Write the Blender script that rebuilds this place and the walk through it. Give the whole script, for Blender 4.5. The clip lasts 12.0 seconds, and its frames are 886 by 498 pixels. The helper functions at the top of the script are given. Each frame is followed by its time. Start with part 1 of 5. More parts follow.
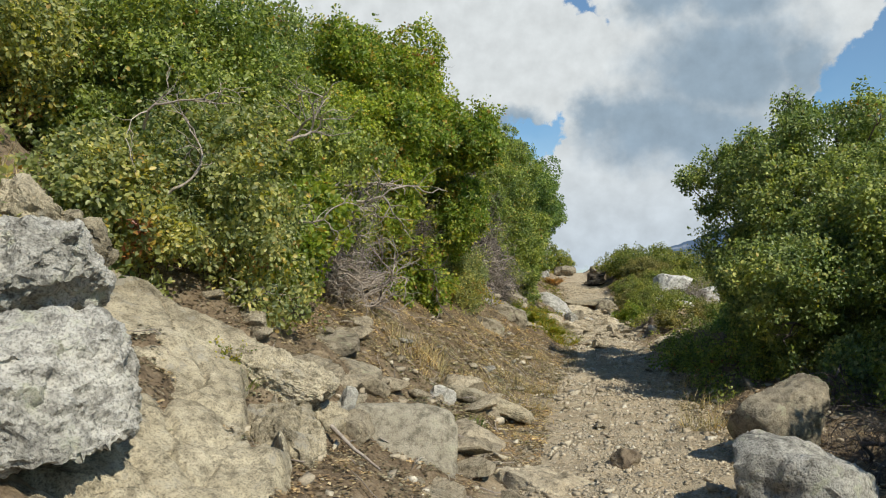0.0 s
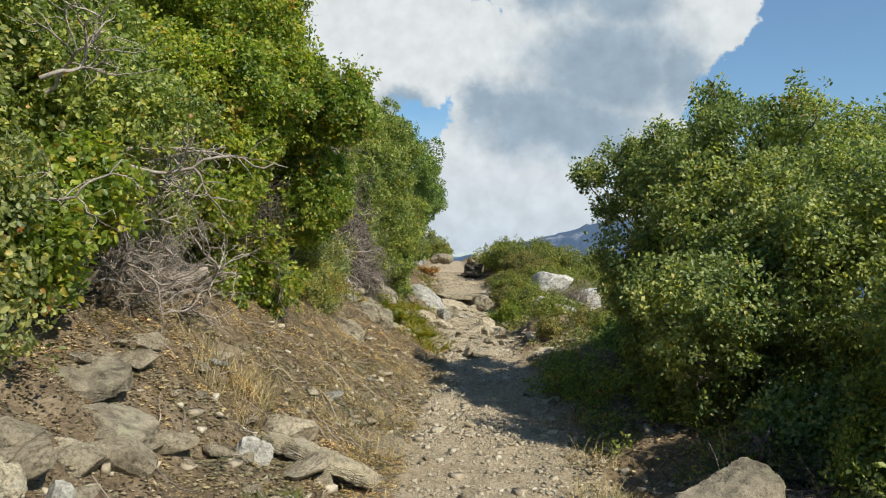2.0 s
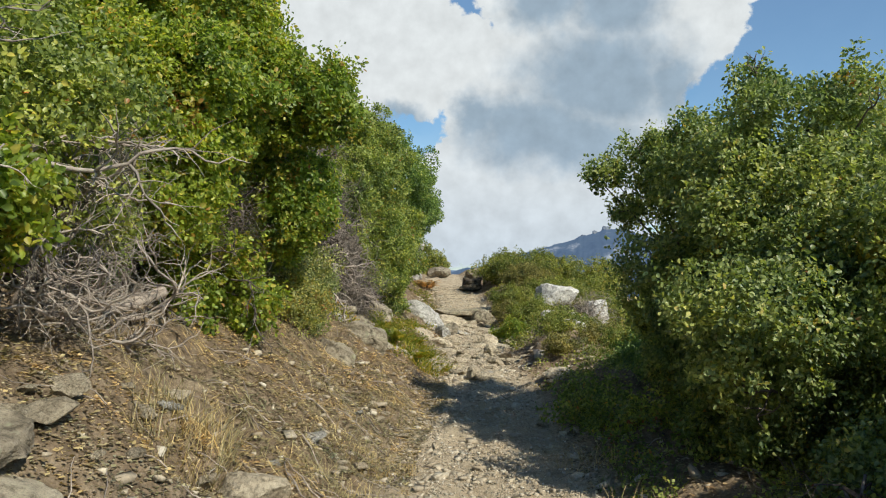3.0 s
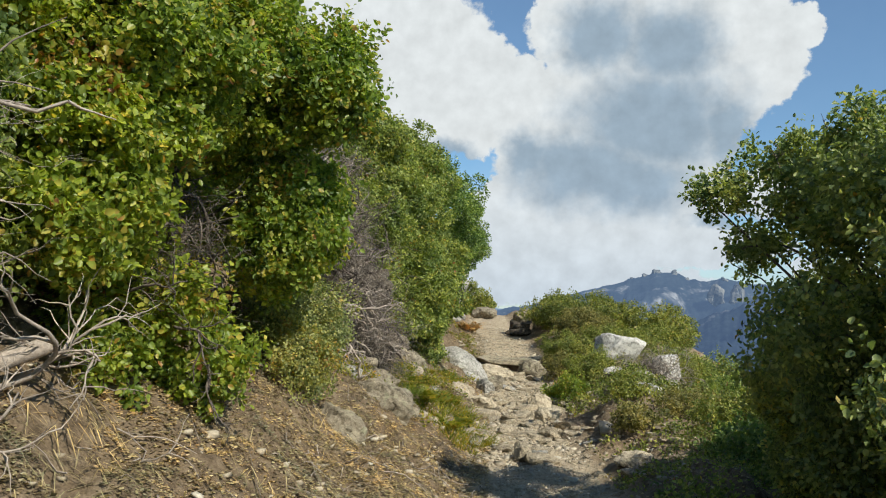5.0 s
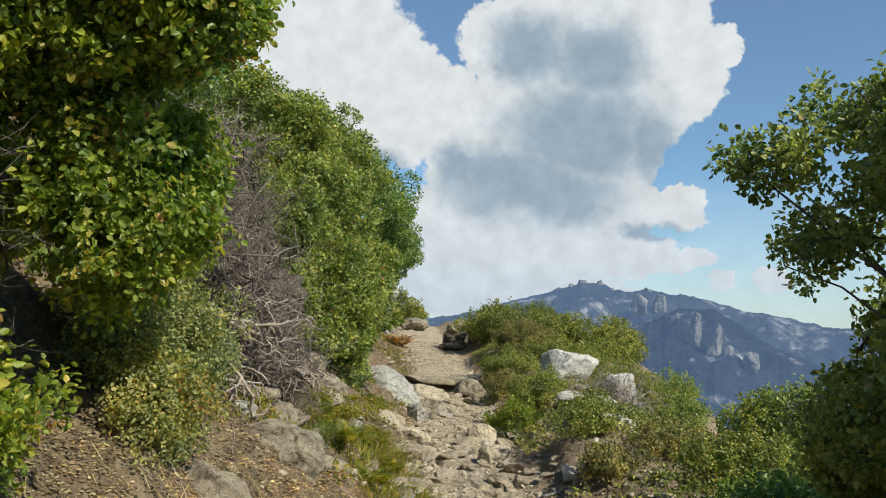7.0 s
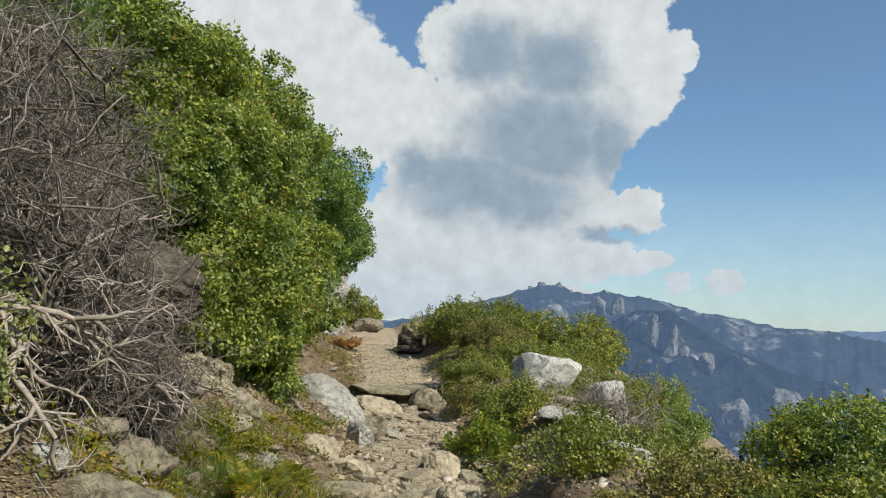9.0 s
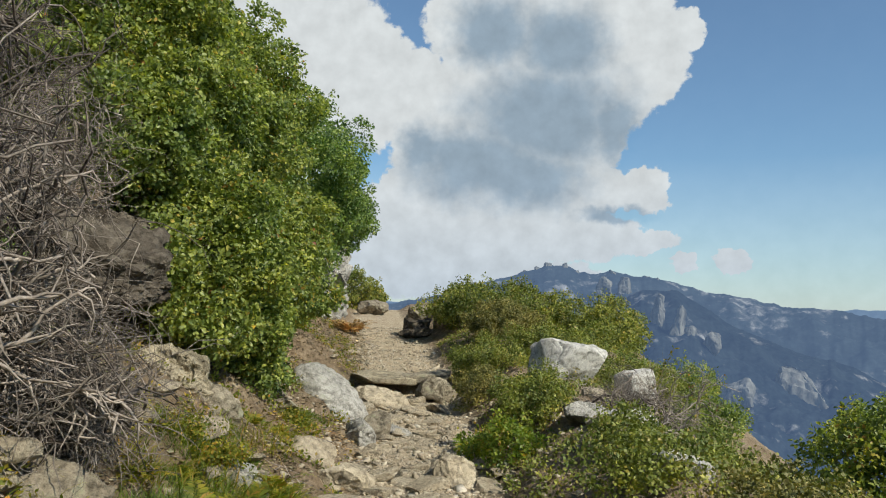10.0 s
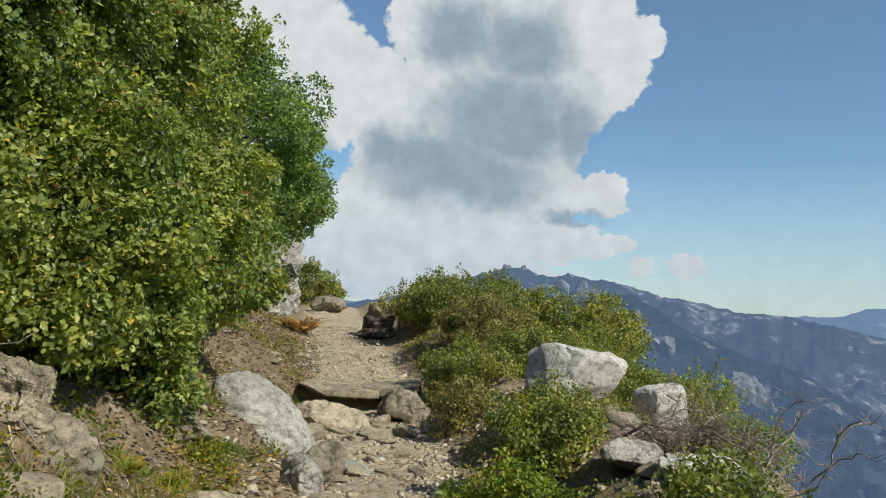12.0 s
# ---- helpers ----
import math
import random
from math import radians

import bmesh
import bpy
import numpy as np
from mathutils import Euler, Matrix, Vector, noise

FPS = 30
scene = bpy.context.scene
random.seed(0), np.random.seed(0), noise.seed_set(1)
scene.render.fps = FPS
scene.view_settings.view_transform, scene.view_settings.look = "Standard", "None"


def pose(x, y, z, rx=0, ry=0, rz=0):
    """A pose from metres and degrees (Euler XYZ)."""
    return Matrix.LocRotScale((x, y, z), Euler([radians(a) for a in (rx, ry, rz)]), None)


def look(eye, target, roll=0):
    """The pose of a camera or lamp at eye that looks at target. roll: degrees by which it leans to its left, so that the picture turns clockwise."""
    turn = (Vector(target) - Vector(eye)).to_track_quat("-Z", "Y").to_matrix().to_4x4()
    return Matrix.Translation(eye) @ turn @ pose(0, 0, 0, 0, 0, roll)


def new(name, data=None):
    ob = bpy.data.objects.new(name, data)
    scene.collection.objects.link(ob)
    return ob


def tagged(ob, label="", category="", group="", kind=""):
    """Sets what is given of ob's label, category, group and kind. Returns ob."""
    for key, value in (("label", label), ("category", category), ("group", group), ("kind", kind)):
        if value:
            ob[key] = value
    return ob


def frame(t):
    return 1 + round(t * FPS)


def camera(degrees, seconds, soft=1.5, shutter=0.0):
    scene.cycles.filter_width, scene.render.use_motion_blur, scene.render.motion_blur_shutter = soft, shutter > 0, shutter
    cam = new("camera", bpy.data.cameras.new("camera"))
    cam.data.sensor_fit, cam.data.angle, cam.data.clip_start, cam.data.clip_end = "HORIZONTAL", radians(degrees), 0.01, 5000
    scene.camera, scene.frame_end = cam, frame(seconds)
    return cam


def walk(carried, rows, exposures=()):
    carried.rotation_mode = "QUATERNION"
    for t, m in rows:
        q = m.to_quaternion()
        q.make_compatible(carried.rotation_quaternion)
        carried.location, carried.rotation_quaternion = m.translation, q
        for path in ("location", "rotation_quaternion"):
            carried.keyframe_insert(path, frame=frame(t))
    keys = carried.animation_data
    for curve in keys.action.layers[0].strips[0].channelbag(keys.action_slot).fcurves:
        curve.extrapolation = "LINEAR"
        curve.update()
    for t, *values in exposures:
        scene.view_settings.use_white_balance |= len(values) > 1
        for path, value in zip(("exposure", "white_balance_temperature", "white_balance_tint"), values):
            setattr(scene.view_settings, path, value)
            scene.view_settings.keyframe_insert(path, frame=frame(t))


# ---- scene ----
cam = camera(58.5, 12.0, soft=1.1)
PATH = [
    (0, (0.034, -0.341, 1.681), (-0.195, 1.643, 1.774), -2.0),
    (0.5, (0.018, 0.035, 1.718), (0.016, 2.035, 1.742), -0.3),
    (1, (0.059, 0.398, 1.823), (0.106, 2.398, 1.809), -0.2),
    (1.5, (0.051, 0.905, 1.892), (0.102, 2.905, 1.888), 0.5),
    (2, (0.158, 1.428, 1.911), (0.23, 3.426, 1.95), 1.3),
    (2.5, (0.181, 1.94, 1.902), (0.239, 3.938, 1.98), 0.6),
    (2.7, (0.169, 2.149, 1.902), (0.231, 4.146, 1.976), 0.3),
    (4.3, (0.244, 4.057, 1.997), (0.432, 6.046, 2.085), 0.6),
    (4.5, (0.251, 4.259, 1.973), (0.411, 6.249, 2.092), 1.4),
    (5, (0.283, 4.776, 2.032), (0.243, 6.769, 2.197), 2.2),
    (5.5, (0.271, 5.314, 2.0), (0.242, 7.303, 2.202), 2.5),
    (6, (0.27, 5.858, 2.044), (0.318, 7.847, 2.249), 3.6),
    (6.5, (0.273, 6.279, 2.073), (0.346, 8.267, 2.279), 1.9),
    (7, (0.296, 6.766, 2.109), (0.432, 8.752, 2.304), 2.3),
    (7.2, (0.36, 6.991, 2.068), (0.556, 8.972, 2.266), 2.2),
    (8.8, (0.574, 8.926, 2.085), (0.817, 10.9, 2.297), 2.4),
    (9, (0.598, 9.17, 2.063), (0.834, 11.145, 2.268), 2.0),
    (9.5, (0.658, 9.735, 2.061), (0.894, 11.714, 2.233), 1.8),
    (10, (0.693, 10.324, 2.097), (0.916, 12.305, 2.254), 1.7),
    (10.5, (0.69, 10.879, 2.077), (0.914, 12.86, 2.23), 1.7),
    (11, (0.797, 11.51, 2.108), (1.048, 13.488, 2.264), 2.0),
    (11.5, (0.782, 12.109, 2.052), (1.069, 14.081, 2.212), 0.9),
    (12, (0.817, 12.686, 2.038), (1.141, 14.653, 2.2), 2.6),
]
walk(cam, [(t, look(eye, target, roll)) for t, eye, target, roll in PATH], exposures=[(0, 0.1, 6500, 6), (2, 0.2, 6500, 6), (6, 0.2, 6500, 6), (9, 0.08, 6500, 6), (12, 0.04, 6500, 6)])

# ---- world, sun, exposure ----
SUN_EL, SUN_AZ = 42.0, 137.0      # degrees above the horizon; clockwise from +y
world = bpy.data.worlds.new("sky")
scene.world = world
world.use_nodes = True
wn = world.node_tree.nodes
sky = wn.new("ShaderNodeTexSky")
sky.sky_type = "NISHITA"
sky.sun_disc = False
sky.sun_elevation, sky.sun_rotation = radians(SUN_EL), radians(SUN_AZ)
sky.air_density, sky.dust_density, sky.ozone_density = 1.0, 0.15, 1.7
wn["Background"].inputs["Strength"].default_value = 0.097
tone = wn.new("ShaderNodeMix")
tone.data_type, tone.blend_type = "RGBA", "MULTIPLY"
tone.inputs[0].default_value = 1.0
tone.inputs[7].default_value = (0.82, 1.03, 1.16, 1)
world.node_tree.links.new(sky.outputs[0], tone.inputs[6])
world.node_tree.links.new(tone.outputs[2], wn["Background"].inputs["Color"])

sun = new("sun", bpy.data.lights.new("sun", "SUN"))
sun.data.energy, sun.data.angle, sun.data.color = 5.0, radians(0.6), (1.0, 0.93, 0.8)
s_el, s_az = radians(SUN_EL), radians(SUN_AZ)
sun.matrix_world = look((math.sin(s_az) * math.cos(s_el) * 30, math.cos(s_az) * math.cos(s_el) * 30, math.sin(s_el) * 30), (0, 0, 0))

rng = np.random.default_rng(7)


# ---- materials ----
def shader(name, rough=0.85, spec=0.3):
    m = bpy.data.materials.new(name)
    m.use_nodes = True
    n, l = m.node_tree.nodes, m.node_tree.links
    b = n["Principled BSDF"]
    b.inputs["Roughness"].default_value = rough
    b.inputs["Specular IOR Level"].default_value = spec
    return m, n, l, b


def ramp(n, stops, interp="LINEAR"):
    r = n.new("ShaderNodeValToRGB")
    r.color_ramp.interpolation = interp
    el = r.color_ramp.elements
    while len(el) < len(stops):
        el.new(0.5)
    for e, (p, c) in zip(el, stops):
        e.position, e.color = p, (*c, 1)
    return r


def noise_tex(n, l, scale, detail=6, rough=0.6, vec=None):
    t = n.new("ShaderNodeTexNoise")
    t.inputs["Scale"].default_value = scale
    t.inputs["Detail"].default_value = detail
    t.inputs["Roughness"].default_value = rough
    if vec:
        l.new(vec, t.inputs["Vector"])
    return t


def mixed(n, l, fac, a, b, mode="MIX"):
    m = n.new("ShaderNodeMix")
    m.data_type, m.blend_type = "RGBA", mode
    for sock, v in ((m.inputs[0], fac), (m.inputs[6], a), (m.inputs[7], b)):
        if isinstance(v, (int, float)):
            sock.default_value = v
        elif isinstance(v, tuple):
            sock.default_value = (*v, 1)
        else:
            l.new(v, sock)
    return m.outputs[2]


def bumped(n, l, b, height, strength, dist):
    k = n.new("ShaderNodeBump")
    k.inputs["Strength"].default_value, k.inputs["Distance"].default_value = strength, dist
    l.new(height, k.inputs["Height"])
    l.new(k.outputs[0], b.inputs["Normal"])


def rock_material(name, light, mid, dark, lichen=(0.30, 0.31, 0.2), grain=110.0, lichen_amount=0.5, flecks=0.4):
    m, n, l, b = shader(name, 0.92, 0.15)
    co = n.new("ShaderNodeTexCoord").outputs["Object"]
    pos = n.new("ShaderNodeVectorMath")
    pos.operation = "ADD"
    l.new(co, pos.inputs[0])
    seed = n.new("ShaderNodeObjectInfo")
    sv = n.new("ShaderNodeMath")
    sv.operation = "MULTIPLY"
    l.new(seed.outputs["Random"], sv.inputs[0])
    sv.inputs[1].default_value = 40.0
    l.new(sv.outputs[0], pos.inputs[1])
    co = pos.outputs[0]
    big = noise_tex(n, l, 1.8, 9, 0.68, co)
    mid_n = noise_tex(n, l, 14.0, 6, 0.7, co)
    fine = noise_tex(n, l, grain, 3, 0.7, co)
    base = ramp(n, [(0.34, dark), (0.46, mid), (0.62, light)])
    l.new(big.outputs[0], base.inputs[0])
    blot = ramp(n, [(0.36, (0.42, 0.41, 0.39)), (0.5, (0.93, 0.92, 0.9)), (0.66, (1.15, 1.14, 1.12))])
    l.new(mid_n.outputs[0], blot.inputs[0])
    col = mixed(n, l, 0.9, base.outputs[0], blot.outputs[0], "MULTIPLY")
    speck = ramp(n, [(0.38, (0.22, 0.215, 0.21)), (0.48, (0.9, 0.9, 0.89)), (0.6, (1.1, 1.09, 1.07)), (0.75, (1.25, 1.23, 1.2))])
    l.new(fine.outputs[0], speck.inputs[0])
    col = mixed(n, l, flecks, col, speck.outputs[0], "MULTIPLY")
    crackn = noise_tex(n, l, 2.6, 5, 0.6, co)
    crack = ramp(n, [(0.475, (1, 1, 1)), (0.498, (0.25, 0.23, 0.2)), (0.502, (0.25, 0.23, 0.2)), (0.525, (1, 1, 1))])
    l.new(crackn.outputs[0], crack.inputs[0])
    col = mixed(n, l, 0.22, col, crack.outputs[0], "MULTIPLY")
    lic = noise_tex(n, l, 7.0, 6, 0.7, co)
    lr = ramp(n, [(0.56, (0, 0, 0)), (0.66, (1, 1, 1))])
    l.new(lic.outputs[0], lr.inputs[0])
    amt = n.new("ShaderNodeMath")
    amt.operation = "MULTIPLY"
    l.new(lr.outputs[0], amt.inputs[0])
    amt.inputs[1].default_value = lichen_amount
    col = mixed(n, l, amt.outputs[0], col, lichen)
    l.new(col, b.inputs["Base Color"])
    hh = mixed(n, l, 0.5, mixed(n, l, 0.18, big.outputs[0], crack.outputs[0]), mixed(n, l, 0.4, mid_n.outputs[0], fine.outputs[0]))
    bumped(n, l, b, hh, 1.0, 0.05)
    return m


def leaf_material(name, stops, trans=0.48, rough=0.42, spec=0.5, turning=0.0):
    """stops: colour ramp over the random value of each leaf; turning: share of sprays gone yellow to rust."""
    m, n, l, b = shader(name, rough, spec)
    g = n.new("ShaderNodeNewGeometry")
    r = ramp(n, stops)
    l.new(g.outputs["Random Per Island"], r.inputs[0])
    co = n.new("ShaderNodeTexCoord").outputs["Object"]
    patch = noise_tex(n, l, 0.9, 3, 0.6, co)
    pr = ramp(n, [(0.35, (0.7, 0.78, 0.78)), (0.65, (1.18, 1.1, 0.92))])
    l.new(patch.outputs[0], pr.inputs[0])
    spray = noise_tex(n, l, 5.5, 3, 0.6, co)
    sr = ramp(n, [(0.36, (0.5, 0.58, 0.56)), (0.5, (0.95, 0.97, 0.95)), (0.64, (1.35, 1.25, 1.05))])
    l.new(spray.outputs[0], sr.inputs[0])
    col = mixed(n, l, 1.0, mixed(n, l, 1.0, r.outputs[0], pr.outputs[0], "MULTIPLY"), sr.outputs[0], "MULTIPLY")
    if turning:
        where = noise_tex(n, l, 2.3, 4, 0.65, co)
        k = n.new("ShaderNodeMath")
        k.operation = "MULTIPLY_ADD"
        l.new(g.outputs["Random Per Island"], k.inputs[0])
        k.inputs[1].default_value = 0.22
        l.new(where.outputs[0], k.inputs[2])
        fac = ramp(n, [(0.80 - 0.2 * turning, (0, 0, 0)), (0.84 - 0.2 * turning, (1, 1, 1))])
        l.new(k.outputs[0], fac.inputs[0])
        hue = noise_tex(n, l, 3.1, 2, 0.5, co)
        old = ramp(n, [(0.35, (0.42, 0.4, 0.06)), (0.56, (0.46, 0.36, 0.07)), (0.64, (0.4, 0.17, 0.06)), (0.72, (0.3, 0.1, 0.07))])
        l.new(hue.outputs[0], old.inputs[0])
        col = mixed(n, l, fac.outputs[0], col, old.outputs[0])
    l.new(col, b.inputs["Base Color"])
    t = n.new("ShaderNodeBsdfTranslucent")
    tint = mixed(n, l, 1.0, col, (1.25, 1.3, 0.6), "MULTIPLY")
    l.new(tint, t.inputs["Color"])
    mx = n.new("ShaderNodeMixShader")
    mx.inputs[0].default_value = trans
    l.new(b.outputs[0], mx.inputs[1])
    l.new(t.outputs[0], mx.inputs[2])
    l.new(mx.outputs[0], n["Material Output"].inputs["Surface"])
    return m


def bark_material(name, dark, light, scale=25.0):
    m, n, l, b = shader(name, 0.85, 0.2)
    g = n.new("ShaderNodeNewGeometry")
    co = n.new("ShaderNodeTexCoord").outputs["Object"]
    t = noise_tex(n, l, scale, 5, 0.7, co)
    r = ramp(n, [(0.3, dark), (0.7, light)])
    l.new(t.outputs[0], r.inputs[0])
    v = ramp(n, [(0.0, (0.55, 0.53, 0.52)), (1.0, (1.15, 1.12, 1.1))])
    l.new(g.outputs["Random Per Island"], v.inputs[0])
    l.new(mixed(n, l, 1.0, r.outputs[0], v.outputs[0], "MULTIPLY"), b.inputs["Base Color"])
    bumped(n, l, b, t.outputs[0], 0.5, 0.01)
    return m


def island_material(name, stops, rough=0.9, spec=0.15, grain=60.0):
    m, n, l, b = shader(name, rough, spec)
    g = n.new("ShaderNodeNewGeometry")
    r = ramp(n, stops)
    l.new(g.outputs["Random Per Island"], r.inputs[0])
    co = n.new("ShaderNodeTexCoord").outputs["Object"]
    t = noise_tex(n, l, grain, 4, 0.7, co)
    v = ramp(n, [(0.3, (0.65, 0.65, 0.64)), (0.7, (1.15, 1.14, 1.12))])
    l.new(t.outputs[0], v.inputs[0])
    l.new(mixed(n, l, 1.0, r.outputs[0], v.outputs[0], "MULTIPLY"), b.inputs["Base Color"])
    bumped(n, l, b, t.outputs[0], 0.4, 0.01)
    return m


GRANITE = rock_material("grey_granite", (0.50, 0.48, 0.44), (0.40, 0.385, 0.35), (0.2, 0.19, 0.175), grain=95.0, flecks=0.65)
SLAB_STONE = rock_material("olive_grey_slab", (0.40, 0.365, 0.29), (0.34, 0.305, 0.24), (0.26, 0.23, 0.175), lichen_amount=0.25, flecks=0.25)
BROWN_ROCK = rock_material("brown_stained_rock", (0.34, 0.275, 0.2), (0.24, 0.19, 0.14), (0.11, 0.085, 0.065), lichen_amount=0.15, flecks=0.35)
DARK_ROCK = rock_material("dark_and_shaded_rock", (0.17, 0.145, 0.115), (0.11, 0.092, 0.074), (0.05, 0.042, 0.035), lichen_amount=0.1, flecks=0.3)
GRANITE_WHITE = rock_material("pale_granite", (0.64, 0.615, 0.57), (0.55, 0.53, 0.485), (0.4, 0.38, 0.34), lichen_amount=0.2, flecks=0.3)
GRANITE_TAN = rock_material("tan_weathered_granite", (0.52, 0.455, 0.335), (0.405, 0.35, 0.25), (0.175, 0.15, 0.108), lichen=(0.27, 0.255, 0.22), lichen_amount=0.65, flecks=0.6)
GRANITE_DARK = rock_material("brown_grey_rock", (0.39, 0.345, 0.26), (0.28, 0.24, 0.18), (0.115, 0.098, 0.074), lichen_amount=0.6)
PEBBLES = island_material("trail_pebbles", [(0, (0.34, 0.285, 0.21)), (0.5, (0.45, 0.385, 0.29)), (0.9, (0.54, 0.475, 0.37)), (1, (0.62, 0.57, 0.48))])
STONES = rock_material("path_stone", (0.55, 0.475, 0.355), (0.46, 0.39, 0.285), (0.25, 0.21, 0.15), lichen_amount=0.1)
LEAF_OAK = leaf_material("oak_leaf", [(0, (0.128, 0.169, 0.0532)), (0.35, (0.216, 0.273, 0.0799)), (0.7, (0.332, 0.383, 0.115)), (0.96, (0.444, 0.479, 0.16)), (0.99, (0.55, 0.46, 0.124)), (1, (0.524, 0.21, 0.0887))], turning=0.12)
# greyer than oak_leaf, and lightened in place of sun the crown lacks
LEAF_LIVE_LIT = leaf_material("lit_live_oak_leaf", [(0, (0.145, 0.19, 0.077)), (0.35, (0.235, 0.295, 0.118)), (0.7, (0.345, 0.4, 0.165)), (0.97, (0.46, 0.495, 0.22)), (1, (0.5, 0.4, 0.16))], trans=0.45, rough=0.42, spec=0.42, turning=0.08)
LEAF_BRIGHT = leaf_material("bright_oak_leaf", trans=0.55, stops=[(0, (0.144, 0.201, 0.0417)), (0.4, (0.262, 0.34, 0.0627)), (0.76, (0.38, 0.457, 0.0904)), (0.89, (0.522, 0.506, 0.125)), (0.965, (0.56, 0.47, 0.1)), (1, (0.522, 0.26, 0.0835))], turning=0.42)
LEAF_GREY = leaf_material("grey_green_leaf", [(0, (0.185, 0.21, 0.1)), (0.5, (0.32, 0.35, 0.16)), (0.85, (0.47, 0.475, 0.22)), (0.97, (0.55, 0.47, 0.22)), (1, (0.522, 0.329, 0.136))], trans=0.5, turning=0.25)
LEAF_DEEP = leaf_material("deep_green_leaf", [(0, (0.0978, 0.157, 0.0558)), (0.5, (0.177, 0.268, 0.0797)), (0.9, (0.283, 0.379, 0.128)), (1, (0.425, 0.464, 0.16))])
LEAF_HEATH = leaf_material("heath_leaf", [(0, (0.12, 0.145, 0.03)), (0.5, (0.215, 0.25, 0.047)), (0.85, (0.32, 0.335, 0.075)), (1, (0.38, 0.29, 0.1))], trans=0.3, rough=0.55)
LEAF_HEATH_BROWN = leaf_material("brown_heath_leaf", [(0, (0.12, 0.115, 0.035)), (0.5, (0.24, 0.225, 0.06)), (1, (0.36, 0.29, 0.11))], trans=0.25, rough=0.6)
FERN = leaf_material("yellow_fern", [(0, (0.12, 0.16, 0.02)), (0.45, (0.24, 0.26, 0.03)), (0.8, (0.38, 0.32, 0.05)), (1, (0.42, 0.24, 0.06))], rough=0.6)
GRASS = leaf_material("green_grass", [(0, (0.08, 0.14, 0.02)), (0.6, (0.15, 0.23, 0.03)), (1, (0.28, 0.29, 0.07))], rough=0.55)
STRAW = leaf_material("dry_straw", [(0, (0.27, 0.19, 0.1)), (0.5, (0.43, 0.33, 0.18)), (1, (0.6, 0.49, 0.3))], trans=0.2, rough=0.7)
LITTER = leaf_material("leaf_litter", [(0, (0.13, 0.088, 0.058)), (0.4, (0.23, 0.16, 0.1)), (0.75, (0.36, 0.265, 0.165)), (1, (0.56, 0.48, 0.35))], trans=0.1, rough=0.7)
RUST = leaf_material("rusty_dead_fern", [(0, (0.34, 0.17, 0.07)), (0.6, (0.48, 0.27, 0.11)), (1, (0.58, 0.4, 0.2))], trans=0.2, rough=0.7)
BARK = bark_material("oak_bark", (0.07, 0.055, 0.045), (0.2, 0.17, 0.14))
DEADWOOD = bark_material("weathered_dead_wood", (0.24, 0.2, 0.165), (0.5, 0.445, 0.385), 40)
DEADWOOD_GREY = bark_material("grey_dead_limb", (0.13, 0.11, 0.092), (0.44, 0.39, 0.34), 40)
# brown wood, darkened to put in shade inside shrubs and under the oaks
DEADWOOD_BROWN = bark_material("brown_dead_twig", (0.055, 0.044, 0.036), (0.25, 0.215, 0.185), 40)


# ---- shape of the land ----
def vnoise(x, y, seed=0):
    xi, yi = np.floor(x).astype(np.int64), np.floor(y).astype(np.int64)
    fx, fy = x - xi, y - yi
    fx, fy = fx * fx * (3 - 2 * fx), fy * fy * (3 - 2 * fy)

    def h(a, b):
        v = np.sin(a * 127.1 + b * 311.7 + seed * 74.7) * 43758.5453
        return v - np.floor(v)
    return (h(xi, yi) * (1 - fx) + h(xi + 1, yi) * fx) * (1 - fy) + (h(xi, yi + 1) * (1 - fx) + h(xi + 1, yi + 1) * fx) * fy - 0.5


def fbm(x, y, scale, octaves=4, seed=0):
    out, a = 0, 1.0
    for o in range(octaves):
        out = out + a * vnoise(x * scale, y * scale, seed + o)
        scale, a = scale * 2.03, a * 0.5
    return out


def smooth(a, b, v):
    t = np.clip((v - a) / (b - a), 0, 1)
    return t * t * (3 - 2 * t)


def trail(y):
    """Middle, half width and height of the trail at y."""
    c = np.interp(y, [-6, 0, 5, 9, 11.5, 14.5, 16.5, 19, 22.4, 30, 40], [0.2, 0.4, 0.62, 0.8, 1.05, 1.12, 1.25, 1.48, 1.52, 1.5, 1.65])
    w = np.interp(y, [-6, 5, 9, 11.5, 14.5, 16.5, 22.4, 30, 40], [0.75, 0.7, 0.68, 0.55, 0.5, 0.45, 0.6, 0.62, 0.6])
    z = np.interp(y, [-8, 0, 5, 9, 12, 16, 19, 22.45, 22.75, 25, 29, 37, 41], [0.2, 0.42, 0.48, 0.46, 0.53, 0.61, 0.71, 0.83, 1.07, 1.28, 1.58, 2.03, 2.08])
    return c, w, z


